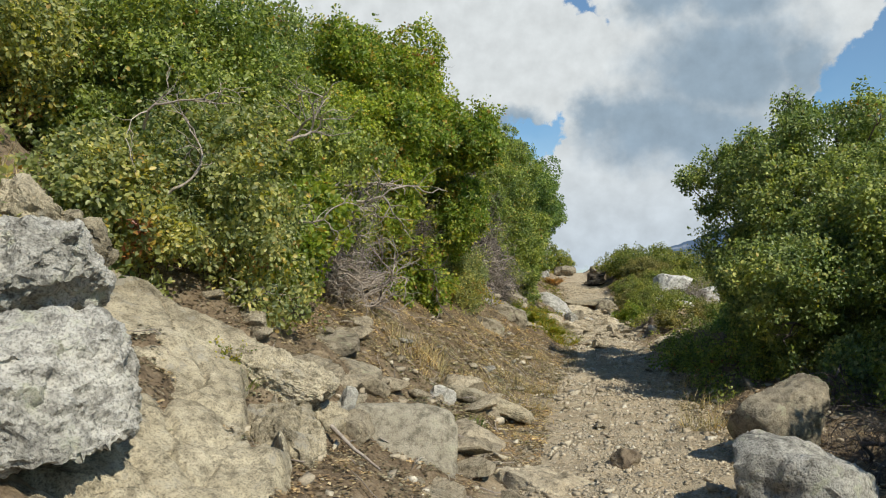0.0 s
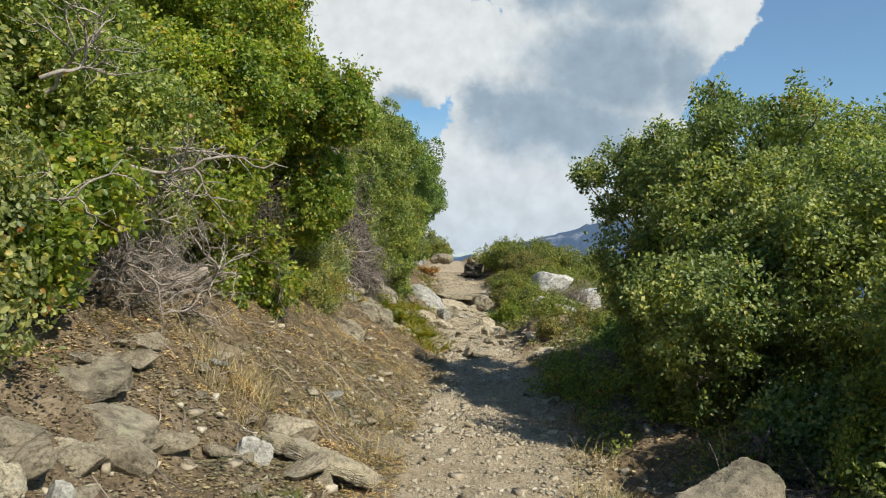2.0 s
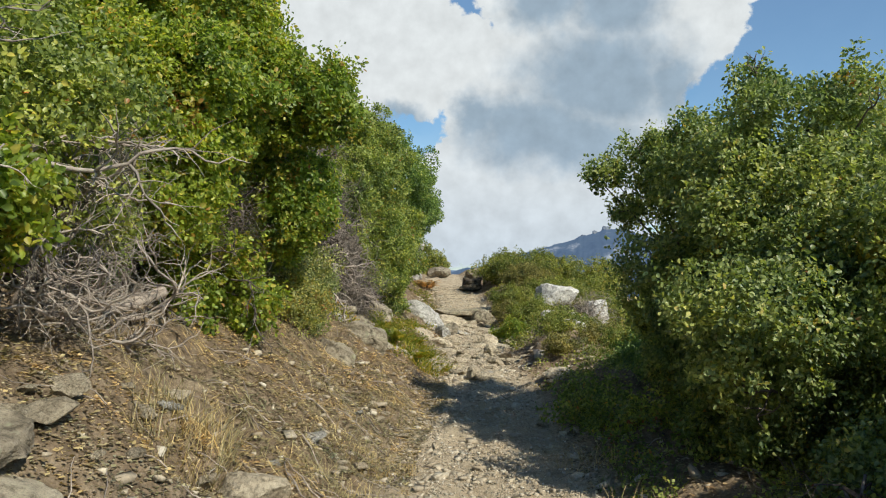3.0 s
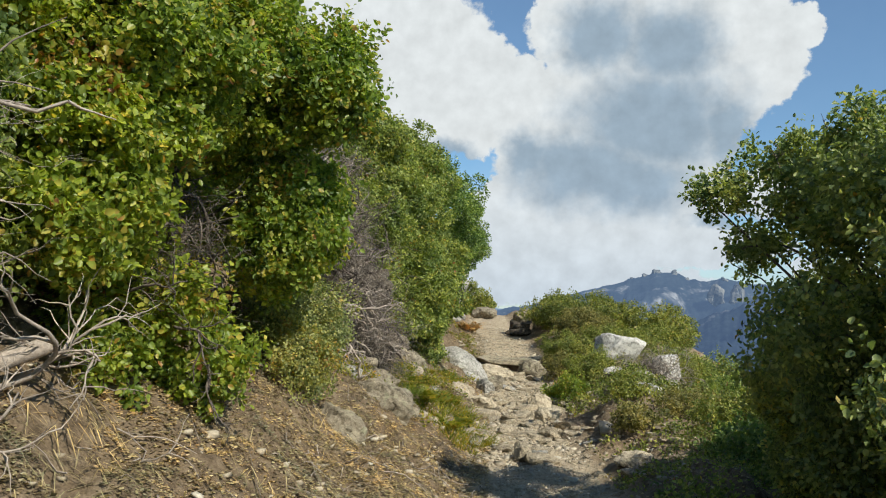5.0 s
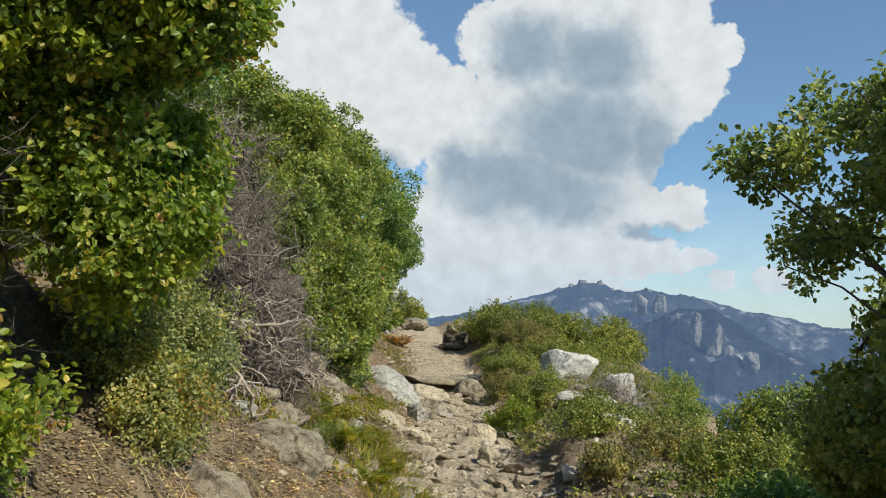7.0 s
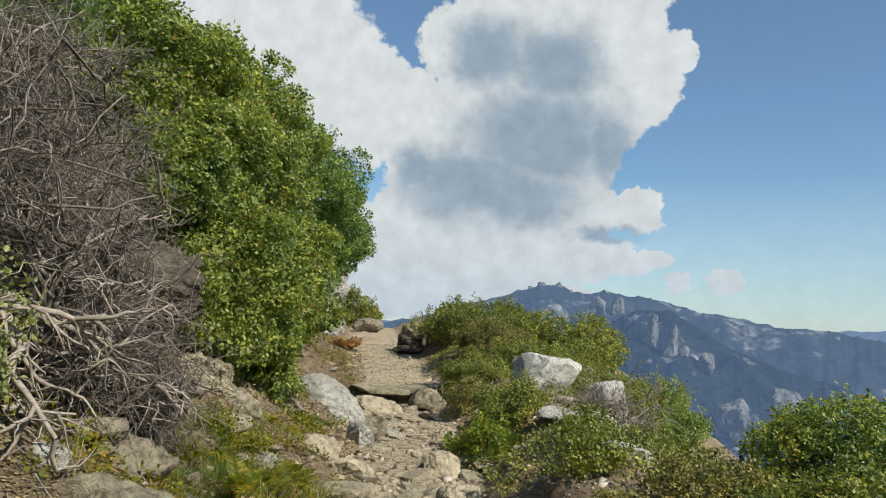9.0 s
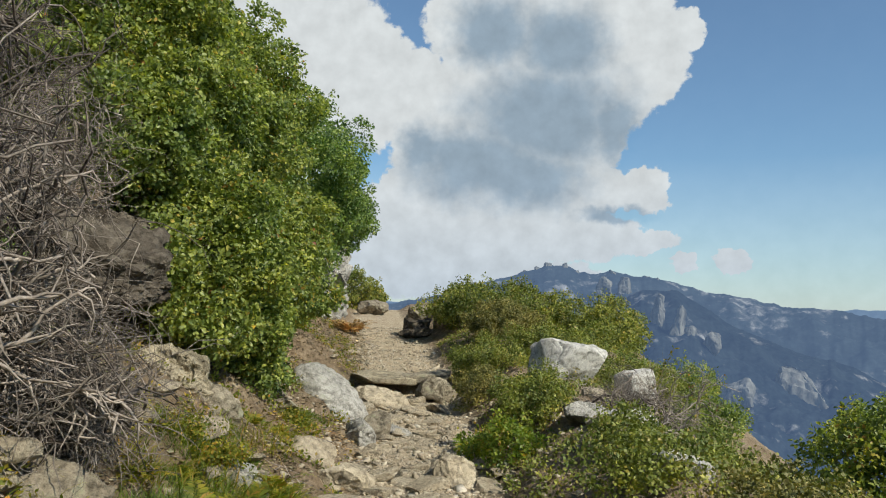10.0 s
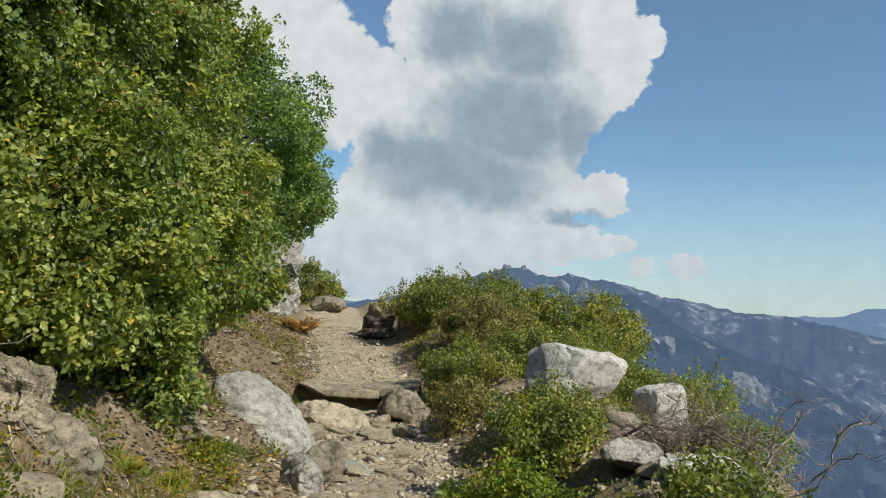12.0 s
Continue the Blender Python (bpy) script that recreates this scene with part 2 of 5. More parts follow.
def land(x, y):
    x, y = np.asarray(x, float), np.asarray(y, float)
    c, w, z = trail(y)
    wob = 0.12 * fbm(y, y * 0 + 3.3, 0.9, 3, 5)
    dl = np.maximum(0, (c - w + wob) - x)
    dr = np.maximum(0, x - (c + w + wob))
    on = smooth(0.35, 0.0, dl + dr)
    z = z - np.maximum(0, y - 41) * 0.28 - np.maximum(0, -8 - y) * 0.12
    left = 0.42 * dl * smooth(-0.1, 0.5, dl) + 0.3 * np.maximum(0, dl - 0.9)
    left = np.minimum(left, 9 + 0.1 * dl)
    hump = np.interp(y, [-5, 6, 9, 12, 16, 20, 24, 30, 40], [0.1, 0.05, 0.08, 0.28, 0.45, 0.45, 0.45, 0.5, 0.2])
    far = np.interp(y, [-5, 4, 8, 15, 20, 28, 40], [4.5, 4.2, 3.6, 1.6, 1.7, 4.6, 5.0])
    right = hump * smooth(0.0, 1.1, dr) - 0.62 * np.maximum(0, dr - far) - 0.08 * np.maximum(0, dr - 1.2)
    rough = fbm(x, y, 1.3, 3, 11) * 0.22 * (1 - on) + fbm(x, y, 5, 3, 21) * (0.055 + 0.05 * (1 - on))
    rough = rough * smooth(60, 20, np.hypot(x, y - 15))
    out = z + left + right + rough
    return np.maximum(out, -420 + 25 * fbm(x, y, 0.002, 3, 2))


def ground_z(x, y):
    return float(land(x, y))


# ---- mesh helpers ----
def mesh_object(name, verts, faces, material, parent=None, smooth_faces=False, label="", category="", group="", kind=""):
    me = bpy.data.meshes.new(name)
    if isinstance(faces, np.ndarray):
        k = faces.shape[1]
        me.vertices.add(len(verts))
        me.vertices.foreach_set("co", np.ascontiguousarray(verts, dtype=np.float32).ravel())
        me.loops.add(faces.size)
        me.loops.foreach_set("vertex_index", np.ascontiguousarray(faces, dtype=np.int32).ravel())
        me.polygons.add(len(faces))
        me.polygons.foreach_set("loop_start", np.arange(0, faces.size, k, dtype=np.int32))
        me.update(calc_edges=True)
        me.validate()
    else:
        me.from_pydata([tuple(v) for v in verts], [], faces)
        me.update()
    if smooth_faces:
        me.polygons.foreach_set("use_smooth", np.ones(len(me.polygons), dtype=bool))
    me.materials.append(material)
    ob = new(name, me)
    if parent:
        ob.parent = parent
    return tagged(ob, label, category, group, kind)


def unit(v):
    return v / np.maximum(1e-9, np.linalg.norm(v, axis=-1, keepdims=True))


def leaf_mesh(p, along, normal, length, width, fine=True):
    """Folded leaves at p, pointing along, as arrays of vertices and quads."""
    side = unit(np.cross(along, normal))
    up = np.cross(side, along)
    L, W = length[:, None], width[:, None]
    if fine:
        v = np.stack([p, p + along * L * 0.35 + side * W + up * W * 0.35, p + along * L * 0.75 + side * W * 0.75 + up * W * 0.2, p + along * L - up * W * 0.3,
                      p + along * L * 0.75 - side * W * 0.75 + up * W * 0.2, p + along * L * 0.35 - side * W + up * W * 0.35], 1)
        f = np.array([[0, 1, 2, 3], [0, 3, 4, 5]])
        k = 6
    else:
        v = np.stack([p, p + along * L * 0.5 + side * W + up * W * 0.2, p + along * L, p + along * L * 0.5 - side * W + up * W * 0.2], 1)
        f = np.array([[0, 1, 2, 3]])
        k = 4
    n = len(p)
    faces = (f[None] + (np.arange(n) * k)[:, None, None]).reshape(-1, 4)
    return v.reshape(-1, 3), faces


def cluster_leaves(c, d, per, size, spread, fine=True, upright=0.2):
    """per leaves round each twig tip c that points along d."""
    n = len(c)
    C, D = np.repeat(c, per, 0), np.repeat(d, per, 0)
    m = len(C)
    r = unit(rng.normal(size=(m, 3)))
    perp = unit(r - (r * D).sum(1, keepdims=True) * D)
    u = rng.uniform(-1, 0.35, (m, 1))
    p = C + D * u * spread + perp * rng.uniform(0.0, 0.6, (m, 1)) * spread
    along = unit(D * rng.uniform(0.1, 0.9, (m, 1)) + perp + rng.normal(size=(m, 3)) * 0.25)
    nrm = unit(np.array([0, 0, 1.0]) * upright + D * 0.9 + rng.normal(size=(m, 3)) * 0.8)
    nrm = unit(nrm - (nrm * along).sum(1, keepdims=True) * along)
    L = size * rng.uniform(0.6, 1.25, m)
    return leaf_mesh(p, along, nrm, L, L * rng.uniform(0.28, 0.4, m), fine)


def lobe_points(lobes, density, gap=0.35, floor=0.05, clump=0.3):
    """Twig tips over a crown made of ellipsoids (x, y, z, rx, ry, rz), gathered into rounded clumps with dark gaps between."""
    P, D = [], []
    lob = np.array(lobes, float)
    for i, q0 in enumerate(lob):
        a, b, c = q0[3:]
        area = 4 * math.pi * (((a * b) ** 1.6 + (a * c) ** 1.6 + (b * c) ** 1.6) / 3) ** (1 / 1.6)
        r0 = min(clump, 0.42 * float(np.mean(q0[3:])))
        k = max(6, int(area / (r0 * r0 * 1.9)))
        d = unit(rng.normal(size=(k, 3)))
        cen = q0[:3] + d * (q0[3:] - 0.7 * r0) * (rng.uniform(0.66, 1.12, (k, 1)) if min(q0[3:]) > 0.34 else rng.uniform(0.3, 1.4, (k, 1)))
        keep = np.ones(k, bool)
        for j, q in enumerate(lob):
            if j != i:
                keep &= (((cen - q[:3]) / q[3:]) ** 2).sum(1) > 0.55
        keep &= rng.random(k) > gap * 0.5
        cen, d = cen[keep], unit(d[keep] / q0[3:])
        k = len(cen)
        if not k:
            continue
        rad = r0 * rng.uniform(0.6, 1.3, k)
        n = np.maximum(4, (density * (1.0 if min(q0[3:]) > 0.34 else 0.55) * area * (rad ** 2) / (rad ** 2).sum()).astype(int))
        C, R, O = np.repeat(cen, n, 0), np.repeat(rad, n), np.repeat(d, n, 0)
        e = unit(rng.normal(size=(len(C), 3)) + O * 0.75)
        p = C + e * (R * (1.05 - 0.45 * rng.random(len(C)) ** 2))[:, None] * np.array([1, 1, 0.8])
        stray = rng.random(len(C)) < 0.08
        p = p + stray[:, None] * (O * 0.6 + e * 0.6 + np.array([0, 0, 0.25])) * (R * rng.uniform(0.1, 0.4, len(C)))[:, None]
        ok = p[:, 2] > land(p[:, 0], p[:, 1]) + floor
        P.append(p[ok])
        D.append(unit(e * 0.8 + O * 0.4)[ok])
        inner = unit(rng.normal(size=(len(C) // 4, 3)))
        pi = q0[:3] + inner * q0[3:] * rng.uniform(0.3, 0.82, (len(inner), 1))
        ok = pi[:, 2] > land(pi[:, 0], pi[:, 1]) + floor
        P.append(pi[ok])
        D.append(inner[ok])
    P, D = np.concatenate(P), np.concatenate(D)
    return P, unit(D + np.array([0, 0, 0.3]) + rng.normal(size=D.shape) * 0.3)


class Tubes:
    """Collects bent tapering tubes into one mesh."""

    def __init__(self, sides=4):
        self.v, self.f, self.n, self.k = [], [], 0, sides

    def add(self, pts, r0, r1):
        pts = np.asarray(pts, float)
        m = len(pts)
        t = unit(np.gradient(pts, axis=0))
        ref = np.array([0.3, 0.2, 0.93]) if abs(t[0, 2]) < 0.8 else np.array([0.9, 0.3, 0.1])
        s = unit(np.cross(t, ref))
        q = np.cross(s, t)
        rad = np.linspace(r0, r1, m)[:, None, None]
        ang = np.linspace(0, 2 * math.pi, self.k, endpoint=False)
        ring = pts[:, None] + rad * (s[:, None] * np.cos(ang)[None, :, None] + q[:, None] * np.sin(ang)[None, :, None])
        self.v.append(ring.reshape(-1, 3))
        i = np.arange(m - 1)[:, None] * self.k
        j = np.arange(self.k)[None]
        jn = (j + 1) % self.k
        self.f.append(np.stack([i + j, i + jn, i + self.k + jn, i + self.k + j], -1).reshape(-1, 4) + self.n)
        self.n += m * self.k

    def make(self, name, material, parent=None, **tags):
        return mesh_object(name, np.concatenate(self.v), np.concatenate(self.f), material, parent, True, **tags)


def bent(p, d, length, steps, wild, lift=0.0):
    """A wandering line from p along d."""
    pts, p, d = [np.array(p, float)], np.array(p, float), unit(np.array(d, float))
    for _ in range(steps):
        d = unit(d + rng.normal(size=3) * wild + np.array([0, 0, lift]))
        p = p + d * length / steps
        pts.append(p)
    return np.array(pts), d


def branching(tubes, p, d, length, radius, level, wild=0.25, kids=4, lift=0.02, shrink=0.62, angle=0.8):
    pts, _ = bent(p, d, length, 6 if level > 0 else 4, wild, lift)
    tubes.add(pts, radius, radius * (0.45 if level else 0.25))
    if level <= 0:
        return
    for _ in range(kids):
        i = rng.integers(1, len(pts))
        base = unit(pts[i] - pts[i - 1])
        branching(tubes, pts[i], base + unit(rng.normal(size=3)) * angle, length * shrink * rng.uniform(0.6, 1.15), radius * 0.52, level - 1, wild, kids, lift, shrink, angle)


def shrub(name, foot, lobes, density, leaf, size, per, label, category, twig=0.09, fine=True, gap=0.35, limbs=9, radius=0.05, floor=0.05, group="", bark=None, clump=0.3):
    """A woody plant: stem and limbs reaching into each lobe, and a crown of single leaves."""
    x, y = foot
    z = ground_z(x, y) - 0.06
    ob = tagged(new(name), label, category, group)
    ob.location = (x, y, z)
    o = np.array([x, y, z])
    tb, tw = Tubes(6), Tubes(3)
    lob = np.array(lobes, float)
    lean = (lob[:, :3].mean(0) - o) * np.array([0.15, 0.15, 0.25])
    pts = np.array([o, o + lean * 0.5 + rng.normal(size=3) * 0.02, o + lean])
    tb.add(pts - o, radius * 1.3, radius)
    tb.make("trunk", bark or BARK, ob)
    start = o + lean
    for q in lob:
        for _ in range(max(2, limbs // len(lob) + 1)):
            end = q[:3] + unit(rng.normal(size=3)) * q[3:] * rng.uniform(0.35, 0.8)
            mid = start * np.array([0.7, 0.7, 0.35]) + end * np.array([0.3, 0.3, 0.65]) + rng.normal(size=3) * 0.12 * np.linalg.norm(end - start)
            u = np.linspace(0, 1, 7)[:, None]
            line = (1 - u) ** 2 * start + 2 * u * (1 - u) * mid + u ** 2 * end + rng.normal(size=(7, 3)) * 0.02
            line[0] = start
            tw_r = radius * rng.uniform(0.3, 0.6) * min(1.0, float(np.mean(q[3:])) / 0.6)
            lb = Tubes(5)
            lb.add(line - o, tw_r, tw_r * 0.25)
            lb.make("limb", bark or BARK, ob)
            for _ in range(5):
                i = rng.integers(2, 7)
                branching(tw, line[i] - o, unit(line[i] - line[i - 1]) + rng.normal(size=3) * 0.7, np.mean(q[3:]) * 0.4, tw_r * 0.3, 1, 0.3, 4)
    tw.make("branchwork", bark or BARK, ob, kind="stuff")
    P, D = lobe_points(lobes, density, gap, floor, clump)
    v, f = cluster_leaves(P, D, per + 1, size * 0.88, twig, fine)
    mesh_object("crown", v - o, f, leaf, ob, kind="stuff")
    return ob


def worn_stone(size, seed, level, planes, wear, square):
    """A stone mesh: a rounded block cut by chance planes, then worn by noise."""
    r = np.random.default_rng(seed)
    bm = bmesh.new()
    bmesh.ops.create_icosphere(bm, subdivisions=level, radius=1.0)
    co = np.array([v.co[:] for v in bm.verts])
    co = co / (np.abs(co) ** square).sum(1, keepdims=True) ** (1 / square)
    for _ in range(planes):
        n = unit(r.normal(size=3))
        d = r.uniform(0.5, 0.9) * np.abs(co @ n).max()
        over = np.maximum(0, co @ n - d)
        co = co - over[:, None] * n
    co = co / np.abs(co).max(0)
    co = co * np.array(size) / 2
    for v, c in zip(bm.verts, co):
        v.co = c
    bm.normal_update()
    long = float(np.mean(size))
    off = Vector(r.uniform(-50, 50, 3))
    moves = []
    for v in bm.verts:
        n1 = noise.fractal(v.co * (2.6 / long) + off, 0.75, 2.1, 7)
        near = noise.voronoi(v.co * (2.4 / long) + off * 0.5 + noise.noise_vector(v.co * (3 / long)) * 0.35)[0]
        chip = min(0.16, near[1] - near[0]) / 0.16
        ridge = 1 - 2.2 * abs(noise.noise(v.co * (6.5 / long) + off * 0.7))
        pits = noise.fractal(v.co * 11.0 + off, 0.6, 2.2, 5) * (0.028 / (wear * long)) if level > 5 else 0.0
        step = (0.16 if level < 6 else 0.04) * ridge + pits
        moves.append(v.normal * long * wear * (n1 * 0.8 + 0.4 * (chip - 1) * (1.0 if level > 2 else 0.3) + step))
    for v, mv in zip(bm.verts, moves):
        v.co += mv
    return bm


def rock(name, at, size, material, seed, label, category="rock", turn=(0, 0, 0), planes=9, level=5, wear=0.07, square=3.0, group=""):
    bm = worn_stone(size, seed, level, planes, wear, square)
    me = bpy.data.meshes.new(name)
    bm.to_mesh(me)
    bm.free()
    me.polygons.foreach_set("use_smooth", np.ones(len(me.polygons), dtype=bool))
    me.set_sharp_from_angle(angle=radians(30))
    me.materials.append(material)
    ob = new(name, me)
    ob.matrix_world = pose(*at, *turn)
    return tagged(ob, label, category, group)


# ---- the land ----
def spaced(a, b, step):
    return np.arange(a, b, step)


def grow(start, end, first, factor):
    out, s, v = [], first, start
    while v < end:
        out.append(v)
        v, s = v + s, s * factor
    return np.array(out + [end])


def ground_material():
    m, n, l, b = shader("dirt_trail_and_bank", 0.95, 0.1)
    co = n.new("ShaderNodeTexCoord").outputs["Object"]
    at = n.new("ShaderNodeAttribute")
    at.attribute_name = "trodden"
    big = noise_tex(n, l, 1.1, 6, 0.6, co)
    mid = noise_tex(n, l, 9.0, 6, 0.7, co)
    fine = noise_tex(n, l, 70.0, 4, 0.75, co)
    sand = ramp(n, [(0.3, (0.33, 0.262, 0.175)), (0.5, (0.46, 0.385, 0.275)), (0.7, (0.56, 0.48, 0.36))])
    l.new(mid.outputs[0], sand.inputs[0])
    soil = ramp(n, [(0.3, (0.1, 0.075, 0.05)), (0.5, (0.22, 0.165, 0.11)), (0.72, (0.36, 0.29, 0.2))])
    l.new(mid.outputs[0], soil.inputs[0])
    edge = n.new("ShaderNodeMath")
    edge.operation = "ADD"
    edge.use_clamp = True
    k = n.new("ShaderNodeMath")
    k.operation = "MULTIPLY_ADD"
    l.new(big.outputs[0], k.inputs[0])
    k.inputs[1].default_value, k.inputs[2].default_value = 1.2, -0.6
    l.new(at.outputs["Fac"], edge.inputs[0])
    l.new(k.outputs[0], edge.inputs[1])
    col = mixed(n, l, edge.outputs[0], soil.outputs[0], sand.outputs[0])
    fr = ramp(n, [(0.3, (0.6, 0.58, 0.56)), (0.7, (1.2, 1.18, 1.15))])
    l.new(fine.outputs[0], fr.inputs[0])
    l.new(mixed(n, l, 0.9, col, fr.outputs[0], "MULTIPLY"), b.inputs["Base Color"])
    bumped(n, l, b, mixed(n, l, 0.5, mid.outputs[0], fine.outputs[0]), 0.9, 0.04)
    return m


gx = np.concatenate([-grow(9, 4400, 0.6, 1.22)[::-1], spaced(-8.7, -3, 0.22), spaced(-3, 5, 0.06), spaced(5, 11, 0.22), grow(11, 4400, 0.5, 1.22)])
gy = np.concatenate([-grow(6, 4400, 0.6, 1.25)[::-1], spaced(-5.6, -1, 0.2), spaced(-1, 24, 0.07), spaced(24, 42, 0.18), grow(42, 4400, 0.4, 1.2)])
X, Y = np.meshgrid(gx, gy)
Z = land(X, Y)
nx, ny = len(gx), len(gy)
idx = np.arange(nx * ny).reshape(ny, nx)
quads = np.stack([idx[:-1, :-1], idx[:-1, 1:], idx[1:, 1:], idx[1:, :-1]], -1).reshape(-1, 4)
ground = mesh_object("ground", np.stack([X, Y, Z], -1).reshape(-1, 3), quads, ground_material(), None, True,
                     label="dusty stony hillside earth with a worn footpath", category="ground", kind="structure")
tc, tw, _ = trail(Y)
wear_mask = np.where(np.abs(Y) < 60, smooth(0.35, -0.1, np.abs(X - tc) - tw), 0) + 0.15 * smooth(0.2, 1.2, X - tc - tw)
attr = ground.data.attributes.new("trodden", "FLOAT", "POINT")
attr.data.foreach_set("value", np.clip(wear_mask, 0, 1).ravel().astype(np.float32))


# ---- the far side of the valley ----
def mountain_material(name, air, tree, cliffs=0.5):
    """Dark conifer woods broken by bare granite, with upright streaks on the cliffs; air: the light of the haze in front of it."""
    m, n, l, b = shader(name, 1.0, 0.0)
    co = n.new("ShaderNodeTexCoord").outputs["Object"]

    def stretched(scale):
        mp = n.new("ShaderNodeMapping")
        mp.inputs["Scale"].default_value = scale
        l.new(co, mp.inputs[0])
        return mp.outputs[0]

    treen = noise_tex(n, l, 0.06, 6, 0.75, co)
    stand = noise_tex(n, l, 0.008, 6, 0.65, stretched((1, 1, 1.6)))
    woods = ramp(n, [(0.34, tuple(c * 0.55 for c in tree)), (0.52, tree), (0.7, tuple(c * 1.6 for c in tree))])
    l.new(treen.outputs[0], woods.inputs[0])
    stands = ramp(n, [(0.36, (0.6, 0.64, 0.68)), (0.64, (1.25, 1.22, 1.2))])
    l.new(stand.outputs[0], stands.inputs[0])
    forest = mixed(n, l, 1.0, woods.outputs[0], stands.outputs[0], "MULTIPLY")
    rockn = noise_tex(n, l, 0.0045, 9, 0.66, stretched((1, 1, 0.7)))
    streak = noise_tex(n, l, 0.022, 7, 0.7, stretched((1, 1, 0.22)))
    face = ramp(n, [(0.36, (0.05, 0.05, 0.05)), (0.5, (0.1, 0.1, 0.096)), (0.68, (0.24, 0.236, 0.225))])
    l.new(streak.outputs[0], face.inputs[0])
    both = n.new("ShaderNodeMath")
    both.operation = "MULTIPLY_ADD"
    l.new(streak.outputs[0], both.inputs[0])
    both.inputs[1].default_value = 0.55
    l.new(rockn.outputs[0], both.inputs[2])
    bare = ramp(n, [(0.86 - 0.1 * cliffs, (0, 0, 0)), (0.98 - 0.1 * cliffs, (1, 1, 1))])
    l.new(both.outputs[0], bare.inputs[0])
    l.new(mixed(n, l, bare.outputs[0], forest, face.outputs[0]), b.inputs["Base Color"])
    # haze is put in as an even blue glow of the slope itself
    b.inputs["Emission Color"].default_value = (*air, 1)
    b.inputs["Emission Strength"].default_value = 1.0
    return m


def range_mesh(name, azimuths, heights, dist, foot, deep, rough, material, seed, label):
    az = np.radians(np.linspace(azimuths[0], azimuths[-1], 700))
    el = np.interp(np.degrees(az), azimuths, heights)
    el = el + rough * fbm(np.degrees(az), az * 0 + seed, 0.8, 5, seed) + 0.9 * rough * np.maximum(0, fbm(np.degrees(az), az * 0, 2.0, 4, seed + 9))
    s = np.linspace(0, 1, 110)[:, None]
    D = dist * (1 - s) + foot * s
    top = np.tan(np.radians(el))[None] * dist + 2
    H = top * (1 - s) ** 1.25 + deep * (1 - (1 - s) ** 1.25)
    XX, YY = np.sin(az)[None] * D, np.cos(az)[None] * D
    rid = np.abs(fbm(np.degrees(az)[None] * 1.0 + s * 3, s * 7 + seed, 0.55, 5, seed + 3))
    H = H - rid * 60 * s ** 0.6 * (1 - s) ** 0.5 + 260 * np.sqrt(s * (1 - s)) * (0.25 - np.abs(fbm(XX, YY, 0.0035, 6, seed + 5))) + 22 * fbm(XX, YY, 0.02, 4, seed + 8) * smooth(0, 0.08, s)
    m, n = H.shape
    i = np.arange(m * n).reshape(m, n)
    q = np.stack([i[:-1, :-1], i[1:, :-1], i[1:, 1:], i[:-1, 1:]], -1).reshape(-1, 4)
    return mesh_object(name, np.stack([XX, YY, H], -1).reshape(-1, 3), q, material, None, True, label=label, category="mountain", kind="structure")


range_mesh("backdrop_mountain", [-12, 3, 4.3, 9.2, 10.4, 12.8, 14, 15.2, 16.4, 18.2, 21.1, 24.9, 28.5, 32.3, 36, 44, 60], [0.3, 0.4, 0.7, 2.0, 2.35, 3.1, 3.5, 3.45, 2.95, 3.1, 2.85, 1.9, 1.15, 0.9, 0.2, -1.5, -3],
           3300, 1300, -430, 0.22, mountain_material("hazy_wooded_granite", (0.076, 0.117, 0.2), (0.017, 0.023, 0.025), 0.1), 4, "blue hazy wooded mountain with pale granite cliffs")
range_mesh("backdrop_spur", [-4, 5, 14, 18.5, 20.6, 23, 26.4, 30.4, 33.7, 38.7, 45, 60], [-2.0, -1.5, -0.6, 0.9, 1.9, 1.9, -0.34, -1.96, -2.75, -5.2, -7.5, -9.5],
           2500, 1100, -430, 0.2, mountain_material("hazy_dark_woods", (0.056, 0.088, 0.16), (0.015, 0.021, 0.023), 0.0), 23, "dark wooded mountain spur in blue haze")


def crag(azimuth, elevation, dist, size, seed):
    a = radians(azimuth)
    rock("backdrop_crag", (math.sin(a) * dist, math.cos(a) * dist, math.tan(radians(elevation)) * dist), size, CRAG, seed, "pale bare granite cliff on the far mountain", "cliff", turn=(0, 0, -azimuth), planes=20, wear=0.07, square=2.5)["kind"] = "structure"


CRAG, crag_nodes, crag_links, crag_bsdf = shader("hazy_bare_granite", 1.0, 0.0)
crag_map = crag_nodes.new("ShaderNodeMapping")
crag_map.inputs["Scale"].default_value = (1, 1, 0.25)
crag_links.new(crag_nodes.new("ShaderNodeTexCoord").outputs["Object"], crag_map.inputs[0])
streaks = noise_tex(crag_nodes, crag_links, 0.05, 8, 0.7, crag_map.outputs[0])
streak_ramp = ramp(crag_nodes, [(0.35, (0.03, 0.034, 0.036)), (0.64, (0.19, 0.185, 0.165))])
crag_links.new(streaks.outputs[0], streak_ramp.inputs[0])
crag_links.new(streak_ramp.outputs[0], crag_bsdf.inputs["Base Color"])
# the stone glows faintly blue to carry the haze in front of it
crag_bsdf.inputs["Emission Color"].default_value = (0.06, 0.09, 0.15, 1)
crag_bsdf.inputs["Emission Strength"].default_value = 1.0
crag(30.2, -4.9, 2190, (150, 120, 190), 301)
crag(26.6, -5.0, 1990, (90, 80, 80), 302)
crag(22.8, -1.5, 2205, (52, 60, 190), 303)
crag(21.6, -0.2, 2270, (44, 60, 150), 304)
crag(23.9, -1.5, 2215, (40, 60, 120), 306)
